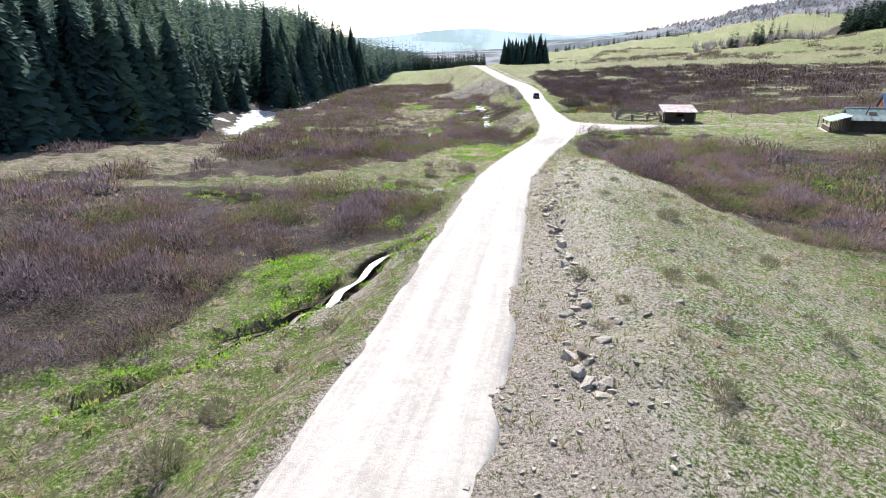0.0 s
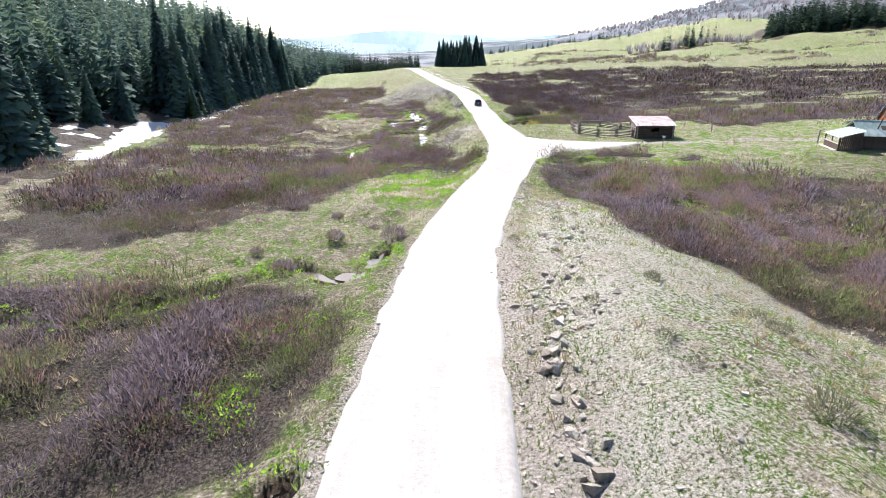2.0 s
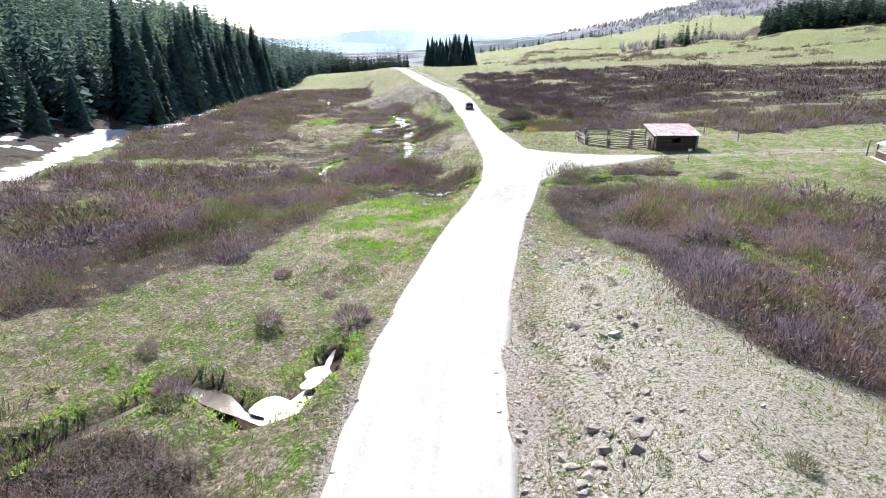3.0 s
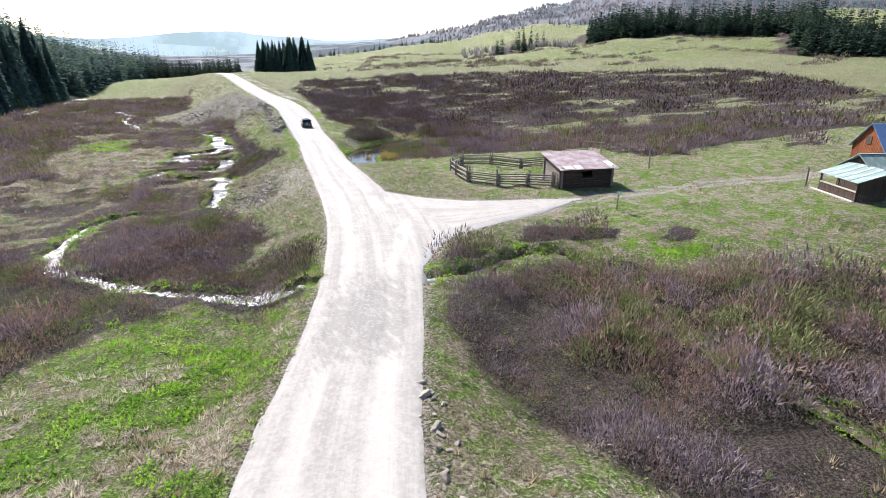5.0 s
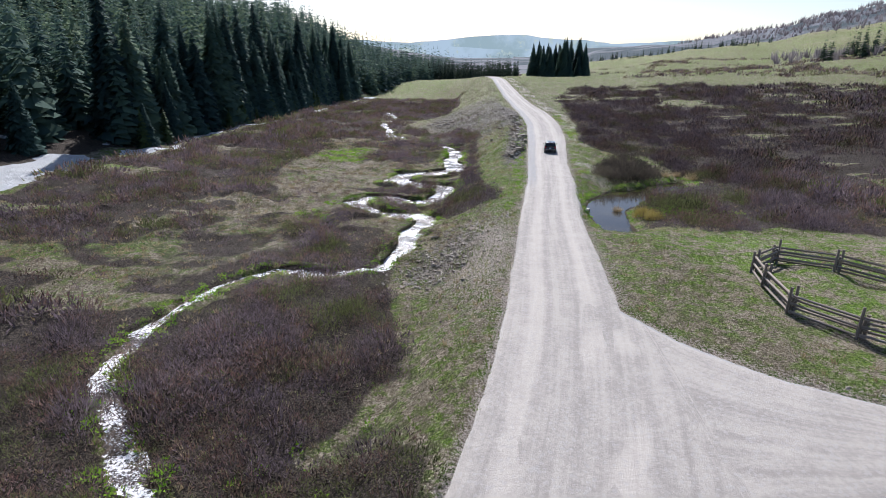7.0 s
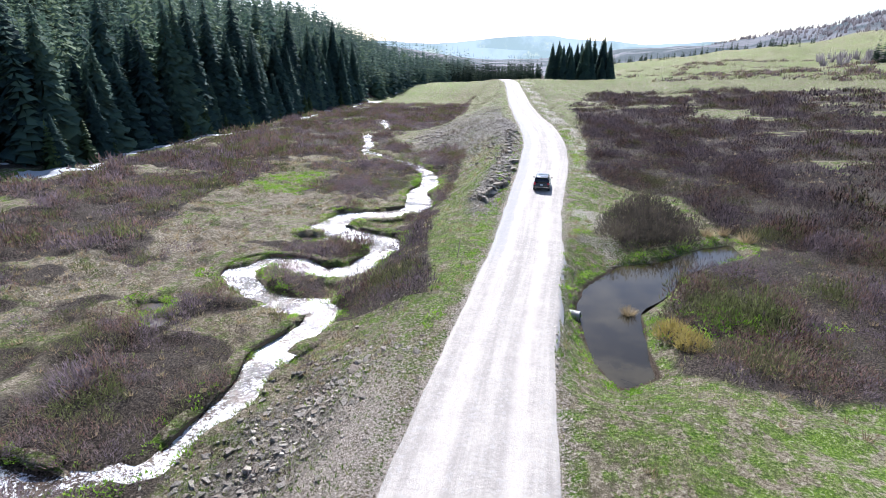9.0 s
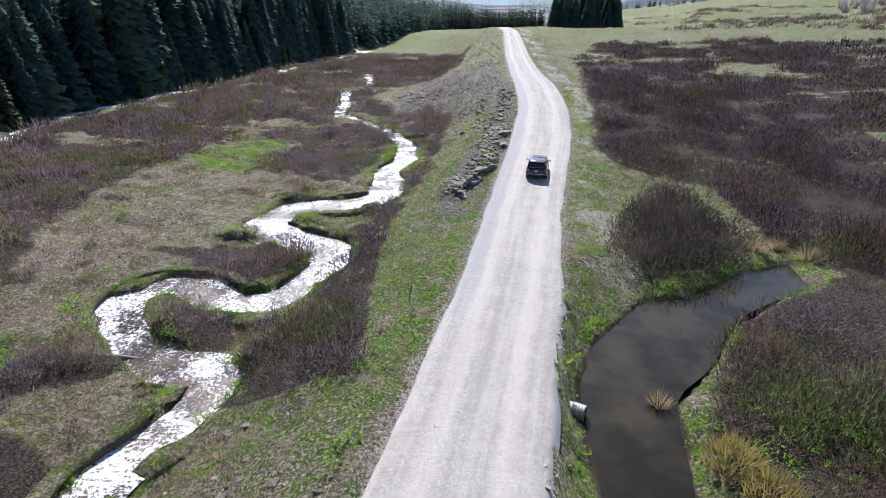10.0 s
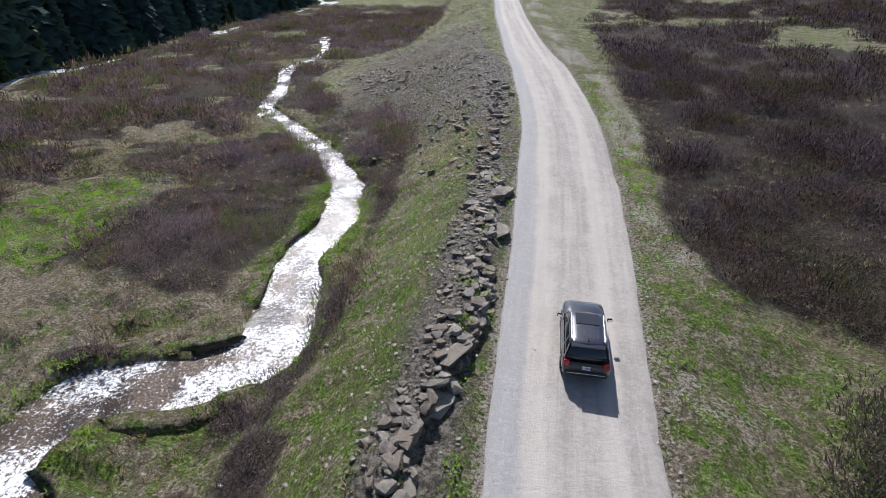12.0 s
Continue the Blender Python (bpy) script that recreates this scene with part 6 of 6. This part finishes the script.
rocks_along(mound_rocks, BLOCKS, [(10.5, 47), (11, 53), (13, 56.5), (15.8, 60), (15, 65)], 170, 1.1, 0.14, 0.5, 0.35)
verge_rocks = thing("stone_scatter", "patch of small broken stones on the grassy verge", "rock")
rocks_along(verge_rocks, BLOCKS, [(18.2, 74), (19.2, 76.5), (20.6, 77.8), (21.3, 76)], 190, 0.75, 0.1, 0.36, 0.3)
rocks_along(verge_rocks, BLOCKS, [(15.6, 73), (16.5, 79.5), (18, 84), (19.2, 89)], 70, 0.45, 0.14, 0.5, 0.3)
rocks_along(mound_rocks, BLOCKS, [(9, 20), (12, 24), (14, 30), (17, 38), (18, 47)], 70, 2.6, 0.12, 0.4, 0.35)


def stone_array(mes):
    out = []
    for me in mes:
        me.calc_loop_triangles()
        v = np.array([vv.co for vv in me.vertices])
        out.append(v[np.array([t.vertices for t in me.loop_triangles])])
    return out


def stony(x, y):
    d = x - road_x(y)
    a = np.where(d > 0, smooth(on_road(x, y) + np.interp(y, [0, 25, 50, 65, 90, 300], [7, 5.4, 3.4, 2.2, 0.9, 0.7]), -0.6, 0.6) * 0.5 + 0.34 * smooth(d, 3, 7) * smooth(fnoise(x, y, 4, 45), 0.4, 0.62) * (1 - smooth(d, 20, 27)) * (1 - smooth(y, 68, 80)), smooth(on_road(x, y) + 0.8, 0, 0.6) * 0.4)
    a = a + 0.55 * np.exp(-((d + 7.5) ** 2 / 12)) * smooth(y, 172, 182) * (1 - smooth(y, 225, 240))
    a = a + 0.7 * np.exp(-((x - 17.5) ** 2 / 10 + (y - 143) ** 2 / 60))
    a = a + 0.6 * np.exp(-((x - np.interp(y, [20, 27.7, 34.2, 40.6], [-16, -9.1, -5.6, -1.6]) - 1.3) ** 2) / 0.9) * smooth(y, 25, 29) * (1 - smooth(y, 41, 44))
    shore = 0.22 * np.exp(-((wet(x, y) - 0.1) ** 2) / 0.2) * (x < 19) * smooth(fnoise(x, y, 5, 46), 0.4, 0.6)
    return a * smooth(-on_road(x, y), -0.35, 0.0) * (wet(x, y) > 0.2) + shore


def rocky(x, y):
    d = x - road_x(y)
    a = 0.7 * np.exp(-((d + 6.0) ** 2 / 1.6)) * smooth(y, 180, 184) * (1 - smooth(y, 240, 252)) * (0.12 + 0.88 * smooth(fnoise(x, y, 3, 48), 0.42, 0.6))
    a = a + 0.4 * smooth(-d, 5, 8) * (1 - smooth(-d, 20, 30)) * smooth(y, 218, 232) * (1 - smooth(y, 270, 310)) * smooth(fnoise(x, y, 7, 49), 0.42, 0.6)
    a = a + 0.7 * np.exp(-((x - 17) ** 2 / 9 + (y - 143) ** 2 / 50))
    return a * (on_road(x, y) < -0.8)


chips = stone_array(stone_meshes("stone", 6, ROCK, 0.5, 37))
x, y = scatter(-6, 34, 132, 312, 0.5, rocky)
planted("rock_debris", chips, x, y, height(x, y) + 0.05, 0.12 + 0.36 * rng.random(x.size) ** 2.4, ROCK, "broken dark rock debris on the bank below the road", "stones")
pebbles = stone_array(stone_meshes("stone", 5, RUBBLE, 0.6, 31))
x, y = scatter(-12, 45, 8, 245, 0.42, stony)
planted("loose_stones", pebbles, x, y, height(x, y) + 0.015, 0.06 + 0.19 * rng.random(x.size) ** 2.6, RUBBLE, "loose gravel and small stones along the road banks", "stones")

grass_near = [tufts(10, 0.15, 0.17, 0.12, 0.017, 0.13) for _ in range(6)]
dead_tuft = [tufts(15, 0.24, 0.34, 0.22, 0.026, 0.18) for _ in range(4)]


def grassy(x, y):
    return (1 - 0.75 * brush(x, y)) * smooth(-on_road(x, y), 0.05, 0.7) * (wet(x, y) > 0.25) * (0.25 + 0.75 * smooth(fnoise(x, y, 3.2, 17), 0.42, 0.62)) * (offroad(x, y) < 27) * (1 - 0.85 * np.exp(-((x - road_x(y) + 5.8) ** 2 / 2)) * smooth(y, 180, 186)) * (1 - 0.75 * (x > 40) * (y > 96) * (y < 146))


x, y = scatter(-30, 62, 10, 235, 0.44, grassy)
planted("grass", grass_near, x, y, height(x, y), rng.uniform(0.6, 1.7, x.size), GRASS, "short spring grass with dry tufts", "grass")
x, y = scatter(-45, 75, 10, 240, 1.3, lambda x, y: (wet(x, y) > 0.3) * (on_road(x, y) < -0.7) * np.maximum(smooth(fnoise(x, y, 7, 19) + 0.08 * (x < road_x(y) - 10), 0.47, 0.62) * 0.65, 0.95 * np.exp(-((x - 10) ** 2 / 30 + (y - 90) ** 2 / 90)) * smooth(fnoise(x, y, 3.5, 53), 0.45, 0.55)))
STRAW = twig_material("dead_grass", ((0.0, (0.22, 0.165, 0.085)), (0.6, (0.40, 0.31, 0.18)), (1.0, (0.56, 0.47, 0.31))), 0.3)
BLEACHED = twig_material("bleached_grass", ((0.0, (0.36, 0.29, 0.19)), (0.6, (0.58, 0.50, 0.37)), (1.0, (0.74, 0.67, 0.53))), 0.3)
planted("dead_grass_tufts", dead_tuft, x, y, height(x, y), rng.uniform(0.7, 1.6, x.size), STRAW, "pale dead grass tussocks", "grass")


leafy = [bushes(18, 0.3, 0.22, 0.14, 0.04) for _ in range(4)]
LEAF = twig_material("fresh_leaves", ((0.0, (0.08, 0.19, 0.013)), (0.5, (0.21, 0.38, 0.033)), (1.0, (0.37, 0.52, 0.08))), 0.4, 0.45)


def leafy_spots(x, y):
    d = x - road_x(y)
    a = np.exp(-((x + 10.8) ** 2 / 4 + (y - 35.5) ** 2 / 9)) * smooth(fnoise(x, y, 1.4, 50), 0.35, 0.55) + np.exp(-((x - 8) ** 2 / 34 + (y - 93) ** 2 / 110)) + 0.36 * smooth(inside(x, y, [(-14.7, 213.3), (-7, 221), (-3.5, 216), (-2.8, 207), (-1.5, 202), (-8.9, 201), (-14, 208)]), -1, 2)
    a = a + 1.2 * np.exp(-((x - 45.2) ** 2 / 5 + (y - 99.6) ** 2 / 4)) + 0.45 * np.exp(-((wet(x, y) - 0.5) ** 2) / 0.35) + 0.1 * np.exp(-((d + 4.4) ** 2) / 0.9) * smooth(y, 145, 160) + 0.15 * np.exp(-((d - 5.0) ** 2) / 1.5) * smooth(y, 145, 160)
    a = a + 0.8 * np.exp(-((x + 2.5) ** 2 / 3 + (y - 53) ** 2 / 3)) + 0.8 * np.exp(-((x + 5) ** 2 / 3 + (y - 47) ** 2 / 2)) + 0.6 * np.exp(-((x - 43) ** 2 / 20 + (y - 158) ** 2 / 6)) + 0.3 * np.exp(-((x - 60) ** 2 / 60 + (y - 136) ** 2 / 6))
    a = a * (1 - 0.97 * smooth(fnoise(x, y, 3.6, 67), 0.42, 0.5) * (y > 70) * (y < 112) * (x < 20))
    return np.clip(a, 0, 0.9) * smooth(fnoise(x, y, 2.6, 47), 0.28, 0.5) * (wet(x, y) > 0.15) * (on_road(x, y) < -0.5)


x, y = scatter(-30, 70, 14, 240, 0.36, leafy_spots)
planted("green_herbs", leafy, x, y, height(x, y), rng.uniform(0.55, 1.5, x.size), LEAF, "bright green leafy herbs in wet places", "plants")


def shrub(x, y, size, material, label, category, count=150, name="sagebrush"):
    t = (tufts(count, 0.55, 0.75, 0.2, 0.014, 0.22) if name == "tussock" else bushes(count * 2, 0.5, 0.55, 0.3, 0.013)).reshape(-1, 3) * size
    ob = new(name, mesh_np(name, t, np.arange(len(t)).reshape(-1, 3), material, attrs={"tone": np.full(len(t), 0.75)}))
    ob.matrix_basis = pose(x, y, max(land(x, y), POOL_Z - 0.04), 0, 0, rng.uniform(0, 360))
    return tagged(ob, label, category, "shrubs on the grassy banks")


for x, y, s in ((-10.1, 15.8, 1.5), (-9.2, 18.7, 1.3), (-7.6, 22.4, 0.7), (-5.9, 26.3, 1.1), (12.4, 27.5, 1.0), (17.1, 40.2, 1.5), (7.6, 28.5, 0.9), (13.9, 26.7, 0.9), (10.0, 16.7, 0.9), (17.8, 22.1, 1.0), (19.5, 46, 1.0), (16.5, 52, 0.8), (21, 33, 1.2), (12.6, 22, 0.7), (8.6, 24, 0.6)):
    shrub(x, y, s, SAGE, "low grey-green sagebrush on the stony bank", "shrub")
for x, y, s in ((-4.6, 62.5, 1.6), (-7.4, 67.5, 1.0), (-1.5, 69.1, 1.4), (3.2, 68.3, 1.9), (-1.9, 77.6, 1.1), (1.5, 74, 0.9)):
    shrub(x, y, s, WILLOW, "small bare bush in the green meadow", "shrub", 190, "meadow_bush")
OCHRE = twig_material("ochre_twigs", ((0.0, (0.22, 0.17, 0.05)), (0.6, (0.36, 0.29, 0.09)), (1.0, (0.42, 0.36, 0.15))), 0.3)
for x, y, s in ((38.4, 155.5, 2.2), (39.2, 153.8, 1.9)):
    shrub(x, y, s, OCHRE, "ochre willow bush at the edge of the pond", "shrub", 220, "ochre_bush")
shrub(36.6, 159.6, 1.3, STRAW, "pale tussock of dead grass in the pond", "grass", 200, "tussock")
for x, y, size in ((51.0, 176.8, 2.0), (47.6, 177.6, 1.7), (49.4, 178.4, 1.5)):
    shrub(x, y, size, STRAW, "pale tussock of dead grass by the pond", "grass", 200, "tussock")
for a, b in (((11.4, 174.7), (14.9, 178.2)), ((8.2, 163.0), (6.2, 162.6))):
    drift = thing("driftwood_log", "bleached bare log lying on the bank", "log")
    piece("log", POST, drift, between((*a, land(*a) + 0.08), (*b, land(*b) + 0.1)))
x, y = scatter(-2, 17, 74, 104, 0.5, lambda x, y: 0.85 * smooth(fnoise(x, y, 3.6, 67), 0.44, 0.54) * np.exp(-((x - 7.5) ** 2 / 60 + (y - 88) ** 2 / 200)) * (brush(x, y) < 0.3) * (on_road(x, y) < -0.8))
planted("dead_grass_tufts", dead_tuft, x, y, height(x, y), rng.uniform(0.8, 1.5, x.size), BLEACHED, "flattened pale dead grass among green herbs", "grass")
x, y = scatter(-30, 18, 135, 240, 0.8, lambda x, y: 0.75 * open_ground(x, y) * smooth(fnoise(x, y, 6, 68), 0.42, 0.55))
planted("dead_grass_tufts", dead_tuft, x, y, height(x, y), rng.uniform(0.7, 1.5, x.size), STRAW, "tan dead grass tussocks over the vale", "grass")
x, y = scatter(8, 44, 12, 82, 0.9, lambda x, y: 0.7 * smooth(offroad(x, y), 6, 10) * (x > road_x(y)) * (1 - smooth(offroad(x, y), 22, 28)) * (brush(x, y) < 0.3) * smooth(fnoise(x, y, 3, 70), 0.42, 0.56))
planted("dead_grass_tufts", dead_tuft, x, y, height(x, y), rng.uniform(0.45, 1.0, x.size), BLEACHED, "short bleached grass over the stony rise", "grass")
# low shrubs dotted over the stony rise
spots = random.Random(12)
for _ in range(34):
    y = spots.uniform(14, 70)
    x = float(road_x(y)) + spots.uniform(7, 22) * (1.0 if y < 58 else 0.55)
    shrub(x, y, spots.uniform(0.4, 1.05), SAGE, "low grey-green sagebrush on the stony bank", "shrub", 90)
# grass hanging over the edges of the water
x, y = scatter(-14, 22, 100, 250, 0.4, lambda x, y: 0.75 * np.exp(-((wet(x, y) - 0.45) ** 2) / 0.05) * smooth(fnoise(x, y, 2.4, 52), 0.38, 0.55))
planted("bank_grass", dead_tuft, x, y, height(x, y), rng.uniform(0.6, 1.3, x.size), GRASS, "rank grass overhanging the brook", "grass")
# dead sticks leaning at the road's edges
for x, y, tilt, turn, long in ((24.2, 162.2, 14, 40, 1.7), (32.9, 161.8, 24, -30, 1.5), (23.4, 158.0, 62, 120, 1.3)):
    stick = thing("dead_stick", "bare grey stick leaning out of the grass", "stick", at=pose(x, y, land(x, y) - 0.15, tilt, 0, turn))
    part("stem", tube(bmesh.new(), (0, 0, 0), (0.05, 0.03, long), 0.03, 0.012, 6), LOGS, stick)
    part("twig", tube(bmesh.new(), (0.03, 0.02, long * 0.6), (0.3, 0.1, long * 0.85), 0.012, 0.006, 5), LOGS, stick)
# loose gravel along the grey side of the road
x, y = scatter(24, 34, 150, 230, 0.3, lambda x, y: 0.22 * smooth(road_x(y) - x, 1.0, 2.4) * (on_road(x, y) > 0.1))
planted("road_stones", pebbles[:2], x, y, road_z(y) + 0.0, 0.035 + 0.07 * rng.random(x.size) ** 2, RUBBLE, "loose pale stones on the gravel road", "stones")
